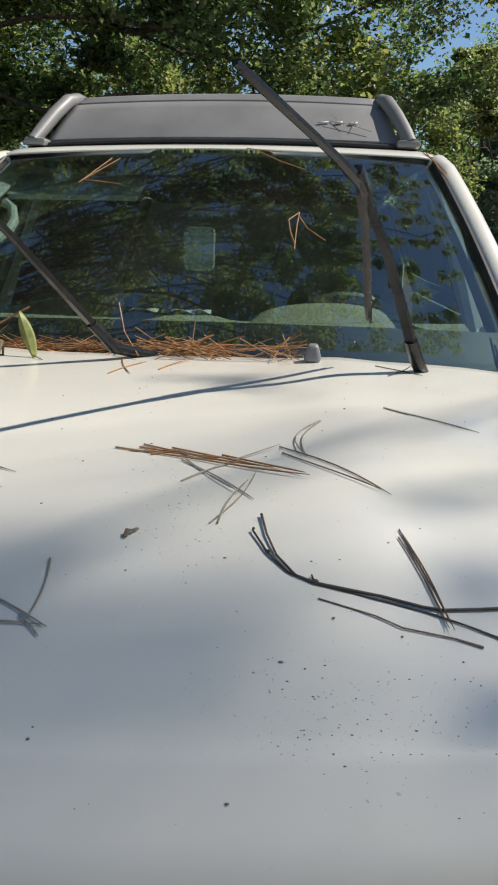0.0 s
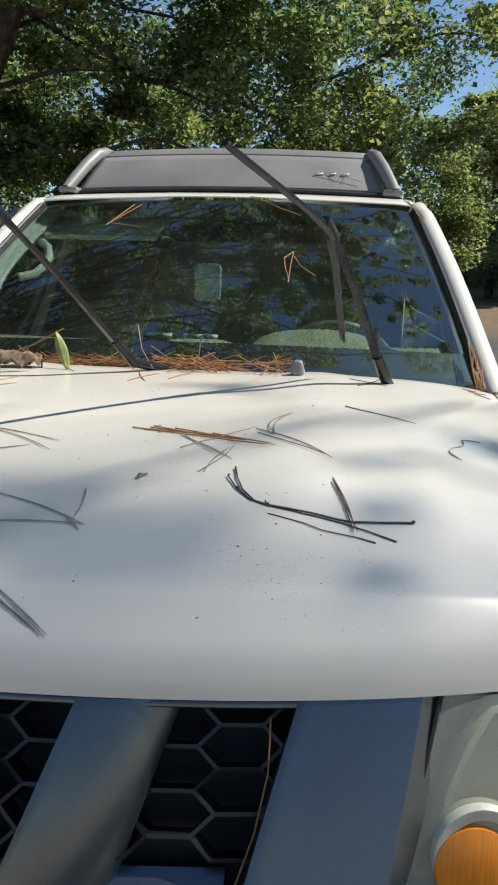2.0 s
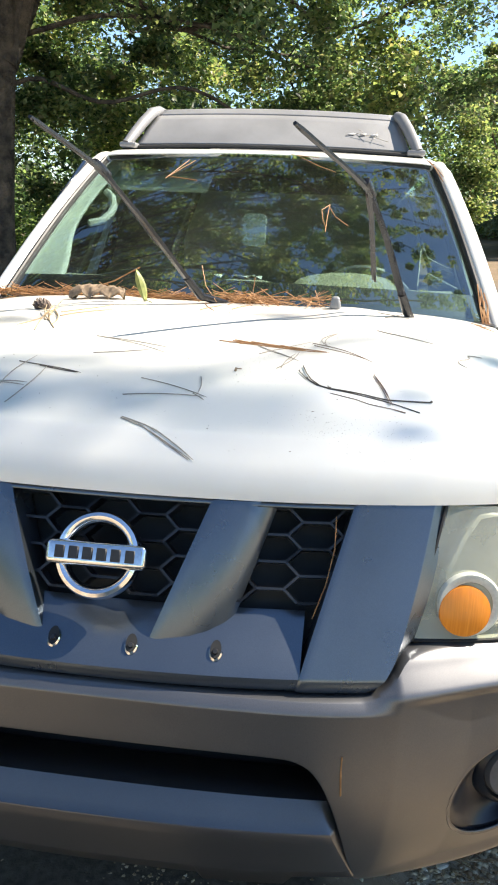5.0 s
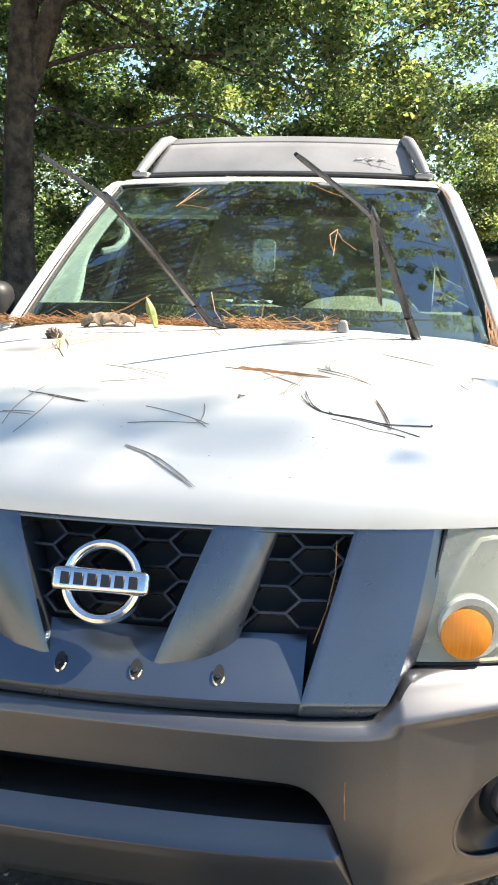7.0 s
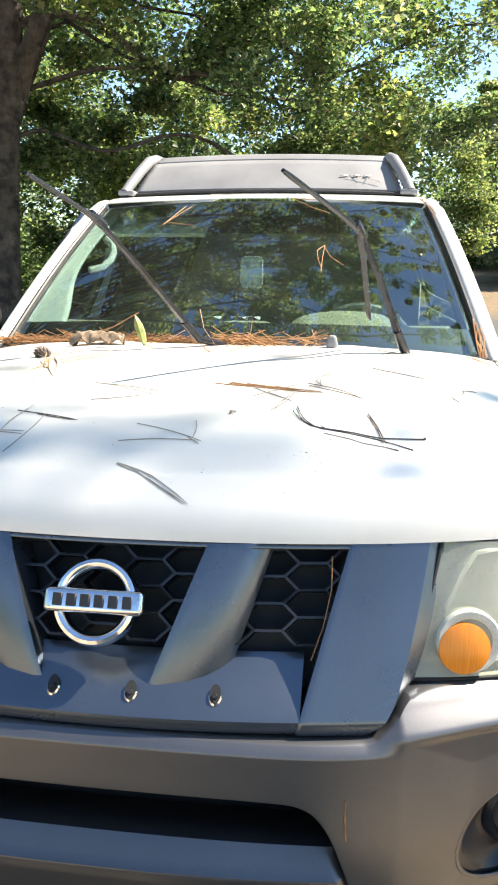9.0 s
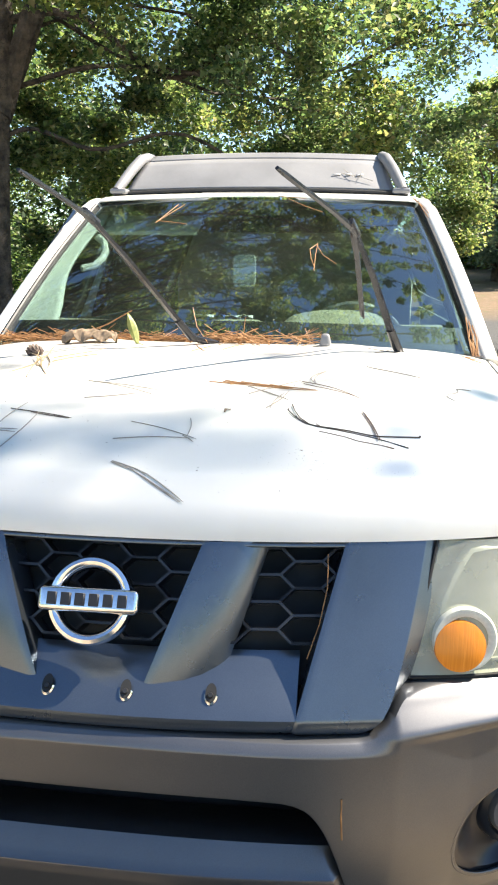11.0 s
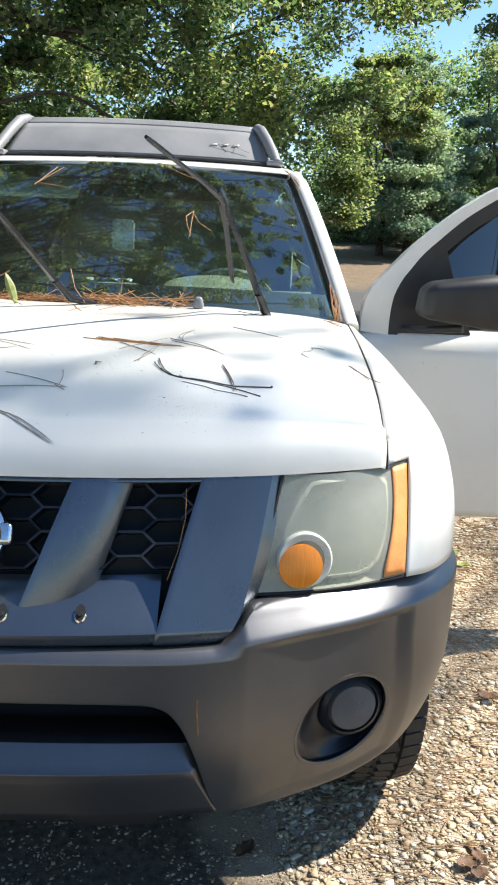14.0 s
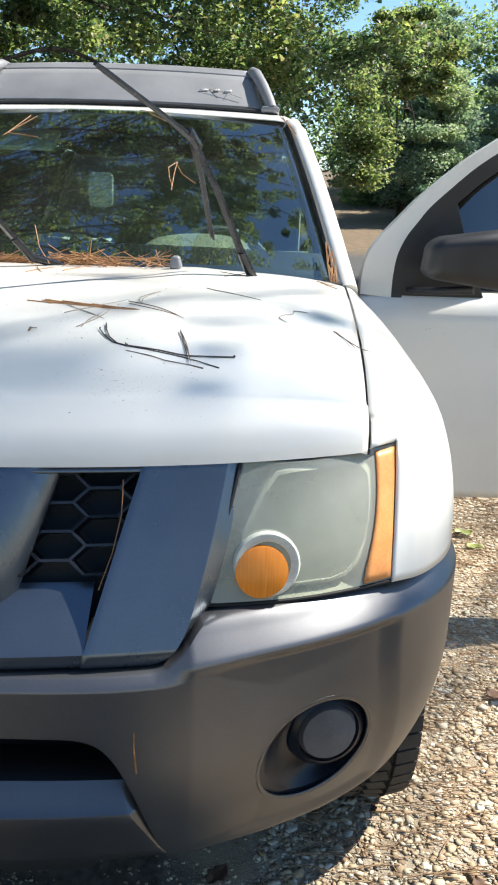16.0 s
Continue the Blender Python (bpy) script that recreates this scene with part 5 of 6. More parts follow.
def tree(label, base, trunk_top, r, clumps, clump_r, per, leaf, mat, limbs=14, lean=(0, 0), category="tree", fork=0.35, flat=0.6, bough=0.34):
    """A trunk, limbs that reach into the clumps, and a crown of leaves."""
    base = Vector(base)
    t = thing("tree", label, category, "trees round the yard", base)
    bm = bmesh.new()
    pts, rad = [], []
    for i in range(9):
        s = i / 8
        pts.append(base + Vector((lean[0] * s + 0.05 * math.sin(5 * s + base.x), lean[1] * s + 0.04 * math.sin(4 * s + base.y), trunk_top * s - 0.1 * (1 - s))))
        rad.append(r * (1.45 - 0.45 * min(1, s * 6)) * (1 - 0.45 * s))
    tube(pts, rad, 14, bm=bm)
    part("trunk", bm, "bark", t)
    clumps = np.asarray(clumps, float)
    pick = rng.choice(len(clumps), min(limbs, len(clumps)), replace=False)
    for i in pick:
        bm = bmesh.new()
        start = pts[int(8 * (fork + (1 - fork) * rng.random()))]
        mid = limb(bm, start, clumps[i], r * bough, 0.012, 0.15)
        for j in (3, 4, 5):
            d = clumps - np.array(mid[j])
            near_i = np.argsort((d**2).sum(1))[1 + int(rng.integers(3))]
            if (d[near_i] ** 2).sum() < 9:
                limb(bm, mid[j], clumps[near_i], r * bough * 0.42, 0.006, 0.05, 5)
        part("limb", bm, "bark", t)
    pts = clump_points(clumps, clump_r, per, flat)
    crown = new("crown", fast_mesh("crown", leaves(pts, leaf), LEAF_FACES, 0, mat))
    crown.parent = t
    crown.matrix_parent_inverse = t.matrix_world.inverted()
    tagged(crown, kind="stuff")
    return t


def ball(centre, radii, n, hollow=0.4):
    u = unit(n) * (hollow + (1 - hollow) * rng.random(n)[:, None] ** 0.6)
    return np.asarray(centre) + u * np.asarray(radii)


# the big oak behind the car, with its crown hanging over the yard
oak = np.concatenate([ball((-3.2, 7.2, 5.6), (4.6, 2.6, 2.6), 170, 0.35), ball((0.4, 8.4, 4.3), (2.6, 1.8, 2.0), 80, 0.2), ball((-1.6, 9.4, 2.9), (3.6, 1.2, 1.7), 80, 0.2), ball((-5.6, 8.4, 2.6), (3.2, 1.6, 1.7), 60, 0.2), ball((-4.6, 9.2, 4.2), (2.6, 1.0, 2.6), 70, 0.1), ball((2.5, 9.8, 5.0), (1.9, 1.2, 1.7), 18, 0.2), ball((4.4, 11.5, 5.6), (2.1, 1.3, 1.9), 30, 0.2), ball((4.2, 11.0, 6.4), (2.2, 1.2, 1.3), 24, 0.1), ball((2.35, 13.8, 3.3), (0.55, 0.6, 0.55), 9, 0.1), ball((2.50, 13.8, 2.55), (0.30, 0.4, 0.40), 6, 0.1), ball((2.34, 13.7, 1.95), (0.22, 0.3, 0.25), 4, 0.1)])
oak = oak[(oak[:, 2] > 1.1) & ~((oak[:, 1] < 7.7) & (abs(oak[:, 0] + 3.45) < 0.75) & (oak[:, 2] < 5.4))]
# gaps in the thinner outer crown
oak = oak[~((oak[:, 0] > 0.1) & (oak[:, 2] > 3.2) & (np.arange(len(oak)) % 5 < 2))]
big = tree("large dark-barked oak with hanging leafy boughs behind the car", (-3.68, 7.4, rise(0, 7.4)), 5.6, 0.205, oak, rng.uniform(0.24, 0.58, len(oak)), 340, 0.068, "oak", 10, lean=(0.50, 0.0), bough=0.11)
for a, b, w in (((-3.45, 7.4, 2.75), (0.2, 8.9, 2.35), 0.028), ((-3.4, 7.6, 3.3), (0.9, 9.4, 3.3), 0.03), ((-3.35, 7.4, 3.9), (2.4, 9.4, 4.1), 0.045), ((-3.42, 7.38, 3.0), (-2.3, 7.2, 6.4), 0.15)):
    bm = bmesh.new()
    limb(bm, a, b, w, 0.012, 0.03, 26)
    part("limb", bm, "bark", big)
# second oak further right, lighter crown
oak2 = np.concatenate([ball((3.3, 16.0, 4.3), (1.5, 1.2, 1.3), 34, 0.3)])
tree("slender oak with yellow-green leaves at the edge of the drive", (4.45, 21.0, rise(0, 21.0)), 4.0, 0.09, oak2, rng.uniform(0.18, 0.44, len(oak2)), 300, 0.085, "oak", 12, bough=0.3)
# pines to the right, soft grey-green
for bx, by, h, wide in ((5.1, 20.5, 3.6, 0.8), (8.2, 23.0, 5.6, 1.6), (6.8, 27.0, 6.0, 1.6), (11.5, 26.0, 7.5, 1.8)):
    pz = rise(0, by)
    cl = np.array([(bx + rng.normal() * (wide * (1 - k) + 0.25), by + rng.normal() * (wide * (1 - k) + 0.25), pz + 0.5 + (h - 0.5) * k) for k in rng.random(80) ** 1.2])
    tree("soft grey-green pine beyond the drive", (bx, by, pz), h * 0.9, 0.12, cl, rng.uniform(0.3, 0.65, len(cl)), 420, 0.085, "pine", 14, flat=0.5)
# wood closing the view, lower where the sky shows through
wx = rng.uniform(-28, 22, 460)
wood_c = np.concatenate([np.stack([wx, rng.uniform(29, 37, 460), 0.8 + rng.random(460) ** 1.2 * np.where(wx > 0, 6.7, 9.0)], 1), np.stack([rng.uniform(3.0, 18, 110), rng.uniform(24, 29, 110), 0.3 + rng.random(110) * 2.8], 1)])
wood_c[:, 2] += 0.075 * (wood_c[:, 1] - 6)
wood = new("wood", fast_mesh("wood", leaves(clump_points(wood_c, rng.uniform(0.7, 1.3, len(wood_c)), 330, 0.8), 0.15), LEAF_FACES, 0, "far_leaf"))
# thicket behind the oak; its leaf colour carries the shade
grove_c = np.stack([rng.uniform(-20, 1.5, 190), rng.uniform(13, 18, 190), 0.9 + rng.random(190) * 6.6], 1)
grove = new("grove", fast_mesh("grove", leaves(clump_points(grove_c, rng.uniform(0.7, 1.3, 190), 330, 0.8), 0.13), LEAF_FACES, 0, "shade_leaf"))
tagged(grove, "leafy thicket behind the oak, shade painted into its leaves", "thicket", kind="stuff")
bush_c = np.stack([rng.uniform(-9, -1.6, 90), rng.uniform(9.5, 12.5, 90), 0.3 + rng.random(90) * 1.5], 1)
bushes = new("undergrowth", fast_mesh("undergrowth", leaves(clump_points(bush_c, rng.uniform(0.4, 0.8, 90), 420, 0.8), 0.075), LEAF_FACES, 0, "far_leaf"))
tagged(bushes, "leafy green undergrowth below the oak", "undergrowth", kind="stuff")
tagged(wood, "dense mixed woodland closing the view behind the yard", "woodland", kind="stuff")
# boughs over the car, seen in its glass
def spread(n, x0, x1, y0, y1, z0, z1):
    return np.stack([rng.uniform(x0, x1, n), rng.uniform(y0, y1, n), rng.uniform(z0, z1, n)], 1)


over = np.concatenate([spread(330, -8.2, -0.4, 1.8, 8.8, 8.0, 9.8), spread(230, -0.4, 1.6, 1.6, 8.6, 8.4, 9.8), spread(110, 1.6, 4.1, 2.0, 7.6, 8.6, 9.8)])
over_r = np.concatenate([rng.uniform(0.26, 0.52, 330), rng.uniform(0.18, 0.38, 230), rng.uniform(0.09, 0.28, 110)])
over_n = np.concatenate([np.full(330, 200), np.full(230, 110), np.full(110, 60)])
tree("tall oak whose boughs hang over the car", (-6.6, 2.6, 0), 8.2, 0.26, over, over_r, over_n, 0.075, "oak", 60, bough=0.10)
# woods behind and beside the yard, beyond an open stretch
back_c = np.stack([rng.uniform(-40, 40, 160), rng.uniform(-58, -48, 160), 0.8 + rng.random(160) ** 1.1 * 13], 1)
side_c = np.concatenate([np.stack([rng.uniform(-30, -22, 160), rng.uniform(-40, 22, 160), 0.8 + rng.random(160) * 8], 1), np.stack([rng.uniform(32, 40, 160), rng.uniform(-40, 34, 160), 0.8 + rng.random(160) * 6], 1)])
ring_c = np.concatenate([back_c, side_c])
hedge = new("wood", fast_mesh("wood", leaves(clump_points(ring_c, rng.uniform(1.4, 2.6, len(ring_c)), 90, 0.8), 0.5), LEAF_FACES, 0, "far_leaf"))
tagged(hedge, "dense mixed woodland round the yard", "woodland", kind="stuff")
# a thin tall tree behind the walk, seen in the door's pane
behind = ball((6.6, -14.0, 11.5), (2.6, 1.6, 3.4), 46, 0.1)
tree("tall thin oak on the open side of the yard", (7.2, -15.0, 0), 12.5, 0.22, behind, rng.uniform(0.25, 0.55, len(behind)), 140, 0.11, "oak", 22, bough=0.2)
# sparse unseen boughs added between the sun and the hood and ground, for shade
rng = np.random.default_rng(23)
dapple = []
for tx, ty, tz in ((0.47, 0.27, 1.15), (-0.38, 0.66, 1.19), (-0.26, 0.26, 1.15), (-0.12, 0.05, 1.12), (-0.3, 0.06, 1.1), (0.66, 0.60, 1.17), (0.18, 0.95, 1.2), (-0.5, 0.30, 1.15)):
    dapple.append(Vector((tx, ty, tz)) + SUN_WAY * rng.uniform(9.0, 10.0))
few = len(dapple)
for k in range(40):
    y = rng.uniform(-1.1, 0.05)
    dapple.append(Vector((rng.uniform(0.30, 0.50) if y > -0.6 else rng.uniform(-1.4, 0.45), y, 0)) + SUN_WAY * rng.uniform(10.0, 11.5))
for k in range(130):
    dapple.append(Vector((rng.uniform(0.0, 2.4), rng.uniform(-2.8, -1.25), 0)) + SUN_WAY * rng.uniform(10.5, 12.5))
for k in range(60):
    dapple.append(Vector((rng.uniform(1.5, 3.3), rng.uniform(-1.7, -0.45), 0)) + SUN_WAY * rng.uniform(10.5, 12.5))
dap = np.array(dapple)
tree("unseen sparse oak added beside the yard to cast shade", (9.3, 6.5, 0), 8.0, 0.12, np.concatenate([dap, ball((9.0, 5.4, 8.4), (1.2, 1.0, 0.8), 10)]), np.concatenate([np.full(few, 0.17), np.full(40, 0.20), np.full(130, 0.42), np.full(60, 0.30), np.full(10, 0.4)]), np.concatenate([np.full(few, 5), np.full(240, 70)]), 0.11, "oak", 9, bough=0.13)

# high thin boughs, out of view, added to lay soft shade on the hood's nose
high = [Vector((x, 0.02 + 0.19 * x * x + 0.13 * rng.random(), 1.1)) + SUN_WAY * rng.uniform(18, 22) for x in (-0.70, -0.62, -0.54, -0.46, -0.40, -0.33, -0.27, -0.20, -0.14, -0.07, 0.0, 0.06, 0.12, 0.19, 0.26, 0.34, 0.42, 0.60, 0.68)]
high += list(ball((16.5, 6.0, 15.5), (1.8, 1.4, 1.6), 24))
tree("unseen tall thin-crowned oak added to shade the hood", (17.0, 6.2, 0), 15.5, 0.2, np.array([tuple(q) for q in high]), np.concatenate([np.full(19, 0.15), np.full(24, 0.5)]), np.concatenate([np.full(19, 8), np.full(24, 120)]), 0.10, "oak", 8, bough=0.16)
# a lone post beyond the drive
foot = rise(0, 25.3)
post = part("fence_post", tube([(6.9, 25.3, foot - 0.2), (6.9, 25.3, foot + 0.5), (6.92, 25.3, foot + 1.36), (6.92, 25.3, foot + 1.40)], [0.075, 0.072, 0.070, 0.05], 10), "post")
tagged(post, "weathered grey wooden post beyond the drive", "fence post")


# ---- litter on the car ----
def over_hood(x, y, lift=0.0):
    return Vector((x, y, hood_z(x, y) + 0.003 + lift))


def needle_path(a, b, bend=0.0, lift=0.0, end_lift=0.0, n=7):
    a, b = Vector((*a, 0)), Vector((*b, 0))
    side = Vector((-(b - a).y, (b - a).x, 0))
    pts = []
    for i in range(n):
        s = i / (n - 1)
        p = a.lerp(b, s) + side * bend * math.sin(math.pi * s)
        pts.append(over_hood(p.x, p.y, lift + end_lift * s * s))
    return pts


def needles(label, runs, mat="grey_needle", r=0.00095, group="pine needles on the hood"):
    """A sheaf of pine needles on the hood, each needle a part: runs of (start, end, bend, end lift)."""
    t = thing("pine_needle", label, "pine needle", group, over_hood(*runs[0][0]))
    for a, b, bend, up in runs:
        pts = needle_path(a, b, bend, 0.0005, up)
        part("needle", tube(pts, [r] * (len(pts) - 1) + [r * 0.4], 5), mat, t)
    return t


GREY = "grey weathered pine needle lying on the white hood"
needles(GREY, [((-0.262, 0.274), (-0.124, 0.224), 0.02, 0.001), ((-0.215, 0.256), (-0.130, 0.226), -0.02, 0.0)], "twig", 0.0011)
needles(GREY, [((-0.269, 0.172), (-0.206, 0.172), 0.04, 0.0), ((-0.248, 0.127), (-0.238, 0.302), 0.05, 0.004), ((-0.215, 0.100), (-0.195, 0.246), -0.05, 0.004), ((-0.290, 0.165), (-0.206, 0.160), 0.06, 0.0)])
needles(GREY, [((-0.185, 0.505), (-0.004, 0.380), 0.05, 0.001), ((-0.183, 0.503), (-0.007, 0.428), 0.03, 0.0), ((-0.143, 0.354), (-0.041, 0.402), -0.05, 0.0)], r=0.0010)
needles(GREY, [((-0.009, 0.218), (0.122, 0.155), 0.03, 0.0), ((-0.022, 0.143), (0.118, 0.157), 0.04, 0.0), ((0.095, 0.244), (0.104, 0.163), 0.05, 0.0), ((0.096, 0.166), (0.119, 0.144), 0.03, 0.0)], r=0.0010)
needles("sheaf of grey pine needles on the nose of the hood", [((-0.003, 0.074), (0.129, 0.011), 0.0, 0.002), ((-0.004, 0.071), (0.124, 0.0108), -0.022, 0.002), ((0.002, 0.070), (0.121, 0.0115), -0.034, 0.0), ((0.002, 0.072), (0.062, 0.040), 0.03, 0.0)], r=0.0010)
needles("bundle of rust-brown pine needles on the white hood", [((0.081, 0.525), (0.320, 0.448), 0.015, 0.003), ((0.113, 0.541), (0.278, 0.475), -0.03, 0.002), ((0.103, 0.516), (0.224, 0.497), 0.04, 0.002), ((0.129, 0.505), (0.143, 0.513), 0.0, 0.0), ((0.214, 0.515), (0.315, 0.455), 0.03, 0.003), ((0.150, 0.533), (0.271, 0.470), 0.02, 0.004), ((0.110, 0.530), (0.170, 0.518), -0.05, 0.0)], "needle", 0.0012)
needles(GREY, [((0.281, 0.554), (0.407, 0.418), 0.03, 0.0), ((0.286, 0.530), (0.399, 0.422), -0.02, 0.002)], "rust", r=0.0009)
needles(GREY, [((0.180, 0.425), (0.281, 0.554), 0.03, 0.003), ((0.225, 0.326), (0.259, 0.464), -0.05, 0.0), ((0.233, 0.327), (0.253, 0.431), 0.05, 0.003)])
needles(GREY, [((0.169, 0.491), (0.263, 0.386), 0.03, 0.0), ((0.174, 0.494), (0.246, 0.400), -0.02, 0.002), ((0.183, 0.430), (0.230, 0.490), 0.05, 0.0)])
needles("short curled green-grey needle on the hood", [((0.330, 0.671), (0.313, 0.516), -0.14, 0.003), ((0.332, 0.669), (0.315, 0.518), -0.10, 0.0)])
needles(GREY, [((0.426, 0.779), (0.553, 0.700), 0.02, 0.0), ((0.428, 0.778), (0.470, 0.754), -0.03, 0.0)], r=0.0012)
needles("dark red-brown pine needles crossing a twig", [((0.408, 0.338), (0.439, 0.192), 0.0, 0.003), ((0.406, 0.322), (0.435, 0.194), 0.012, 0.002), ((0.410, 0.330), (0.436, 0.200), 0.02, 0.003)], "rust", 0.0008)
needles("thin curled dead stem on the hood", [((0.622, 0.629), (0.602, 0.574), 0.15, 0.0), ((0.602, 0.574), (0.605, 0.507), -0.2, 0.0), ((0.622, 0.629), (0.655, 0.640), 0.1, 0.0)], r=0.0011)
needles(GREY, [((0.70, 0.52), (0.735, 0.42), 0.04, 0.006), ((0.705, 0.52), (0.76, 0.40), -0.03, 0.012)], "rust", 0.0010)
needles("rust-brown pine needles at the rear edge of the hood", [((-0.046, 0.962), (-0.007, 1.102), 0.03, 0.0), ((-0.065, 1.145), (-0.007, 0.966), -0.03, 0.0), ((0.034, 1.016), (0.077, 1.136), 0.05, 0.003)], "needle", 0.0011)
needles(GREY, [((0.439, 1.155), (0.523, 1.093), 0.03, 0.0), ((0.456, 1.054), (0.515, 1.205), -0.03, 0.0)], "twig", 0.0010)
needles("rust-brown pine needles at the rear edge of the hood", [((0.715, 1.235), (0.742, 1.200), 0.03, 0.004), ((0.735, 1.183), (0.770, 1.157), 0.02, 0.0), ((0.725, 1.21), (0.765, 1.19), -0.03, 0.003)], "needle", 0.0012)

# a curled scrap of dead bark
scrap = part("leaf_scrap", tube([over_hood(0.151, 0.288, 0.001), over_hood(0.152, 0.296, 0.004), over_hood(0.156, 0.298, 0.003), over_hood(0.159, 0.305, 0.001)], [0.0022, 0.0032, 0.0018, 0.0024], 7, 0.5), "curled")
tagged(scrap, "tiny curled brown scrap of dead leaf on the hood", "leaf scrap")

# the dark twig with its side shoots and buds
twig = thing("twig", "bare dark twig with buds lying across the hood", "twig", "", over_hood(0.328, 0.232))
stem = [(0.268, 0.314), (0.285, 0.275), (0.305, 0.246), (0.328, 0.232), (0.356, 0.225), (0.383, 0.222), (0.416, 0.217), (0.432, 0.217), (0.466, 0.227), (0.507, 0.240)]
pts = [over_hood(x, y, z) for (x, y), z in zip(stem, (0.002, 0.001, 0.0, 0.0, 0.001, 0.001, 0.001, 0.001, 0.001, 0.001))]
bm = tube(pts, [0.0010, 0.0012, 0.0013, 0.0016, 0.0014, 0.0013, 0.0013, 0.0013, 0.0013, 0.0014], 8)
for i, k in ((0, 0.0017), (1, 0.0021), (3, 0.0026), (9, 0.0026)):
    bmesh.ops.create_icosphere(bm, subdivisions=1, radius=k, matrix=Matrix.Translation(pts[i] + Vector((0.001, 0.001, 0.001))))
tube([pts[3], pts[3] + Vector((-0.003, 0.010, 0.003))], [0.0012, 0.0008], 6, bm=bm)
part("stem", bm, "twig", twig)
part("side_shoot", tube([over_hood(0.311, 0.241, 0.001), over_hood(0.293, 0.272, 0.001), over_hood(0.282, 0.307, 0.002), over_hood(0.274, 0.347, 0.002)], [0.0012, 0.0011, 0.0011, 0.0014], 7), "twig", twig)
part("side_shoot", tube([over_hood(0.328, 0.231), over_hood(0.377, 0.219), over_hood(0.421, 0.212), over_hood(0.452, 0.204), over_hood(0.485, 0.193)], [0.0009, 0.0009, 0.0009, 0.0009, 0.0012], 6), "twig", twig)
part("side_shoot", tube([over_hood(0.331, 0.212), over_hood(0.377, 0.198), over_hood(0.398, 0.189), over_hood(0.439, 0.187), over_hood(0.460, 0.183)], [0.0007, 0.0008, 0.0008, 0.0008, 0.0013], 6), "rust", twig)

# open pine cone with a tuft of needles
cone = thing("pine_cone", "small open brown pine cone on the hood", "pine cone", "", over_hood(-0.44, 0.85))
bm = bmesh.new()
cone_a, cone_b = over_hood(-0.462, 0.862, 0.010), over_hood(-0.422, 0.842, 0.010)
tube([cone_a, cone_b], [0.007, 0.004], 8, bm=bm)
axis = (cone_b - cone_a).normalized()
side_a = axis.cross(Vector((0, 0, 1))).normalized()
side_b = axis.cross(side_a)
for k in range(52):
    s, a = k / 52, k * 2.4
    out = side_a * math.cos(a) + side_b * math.sin(a)
    w = 0.007 + 0.009 * math.sin(math.pi * (0.25 + 0.7 * s))
    c = cone_a + axis * 0.040 * s + out * w * 0.7
    m = Matrix((out, axis.cross(out), axis)).transposed().to_4x4()
    block((w * 1.0, 0.007, 0.0022), c, 0, m @ Matrix.Rotation(0.5 + 0.1 * math.sin(k * 1.7), 4, "Y"), bm)
part("scales", bm, "cone", cone, smooth=False)
needles("tuft of dry pine needles beside a cone", [((-0.373, 0.669), (-0.397, 0.574), 0.04, 0.0), ((-0.330, 0.515), (-0.402, 0.834), 0.02, 0.014), ((-0.302, 0.557), (-0.385, 0.800), 0.06, 0.008), ((-0.349, 0.638), (-0.490, 0.880), -0.08, 0.010), ((-0.342, 0.704), (-0.264, 0.880), 0.04, 0.0), ((-0.360, 0.760), (-0.290, 0.977), -0.04, 0.0), ((-0.335, 0.620), (-0.405, 0.780), 0.05, 0.018), ((-0.342, 0.690), (-0.420, 0.930), 0.05, 0.012), ((-0.320, 0.590), (-0.372, 0.740), -0.08, 0.010), ((-0.355, 0.640), (-0.380, 0.810), 0.10, 0.006)], "dry_leaf", 0.0014)

# curled dead leaf and a yellow-green one standing on edge
def dead_leaf(u, v):
    # u along the leaf, v across; crumpled, its lobed rim curling down to the hood
    x, w = -0.466 + 0.170 * u, 0.036 * math.sin(math.pi * min(max(u * 0.94 + 0.04, 0), 1)) ** 0.6
    a = (v - 0.5) * 3.4
    rim = max(0.0, abs(v - 0.5) * 2 - 0.55) / 0.45
    lobe = 0.5 + 0.5 * math.sin(u * 19 + (2.0 if v > 0.5 else 0.0))
    crown = 0.050 * math.cos(a * 0.5) * (0.62 + 0.38 * math.sin(math.pi * u)) * (1 + 0.12 * math.sin(7 * u + 1))
    crease = 0.003 * math.sin(11 * u + 6 * v) * math.sin(9 * v + 4 * u) + 0.0018 * math.sin(29 * u + 9 * v) + 0.0012 * math.sin(53 * u - 13 * v)
    y = 1.115 + w * math.sin(a * 0.62) * (1.25 + 0.35 * rim * lobe) + 0.012 * math.sin(4 * u)
    return Vector((x + 0.006 * rim * math.sin(37 * u), y, hood_z(x, 1.115) + max(crown + crease - 0.020 * rim * lobe - 0.006, 0.0012)))


leaf = part("dead_leaf", sheet(dead_leaf, steps(0, 1, 44), steps(0, 1, 20)), "curled", None, "", solid=0.001)
tagged(leaf, "curled tan dead leaf lying on the hood near the glass", "leaf")
def green_leaf(u, v):
    w = 0.017 * math.sin(math.pi * min(u * 0.93 + 0.07, 1)) ** 0.8
    base = over_hood(-0.240, 1.115)
    return base + Vector((-0.032 * u + w * (v - 0.5) * 1.7, 0.02 * u + 0.016 * abs(v - 0.5), 0.098 * u - 0.010 * u * u))


gl = part("leaf", sheet(green_leaf, steps(0, 1, 14), steps(0, 1, 6)), "green_leaf", None, "", solid=0.0008)
tagged(gl, "yellow-green leaf standing on its edge on the hood", "leaf")
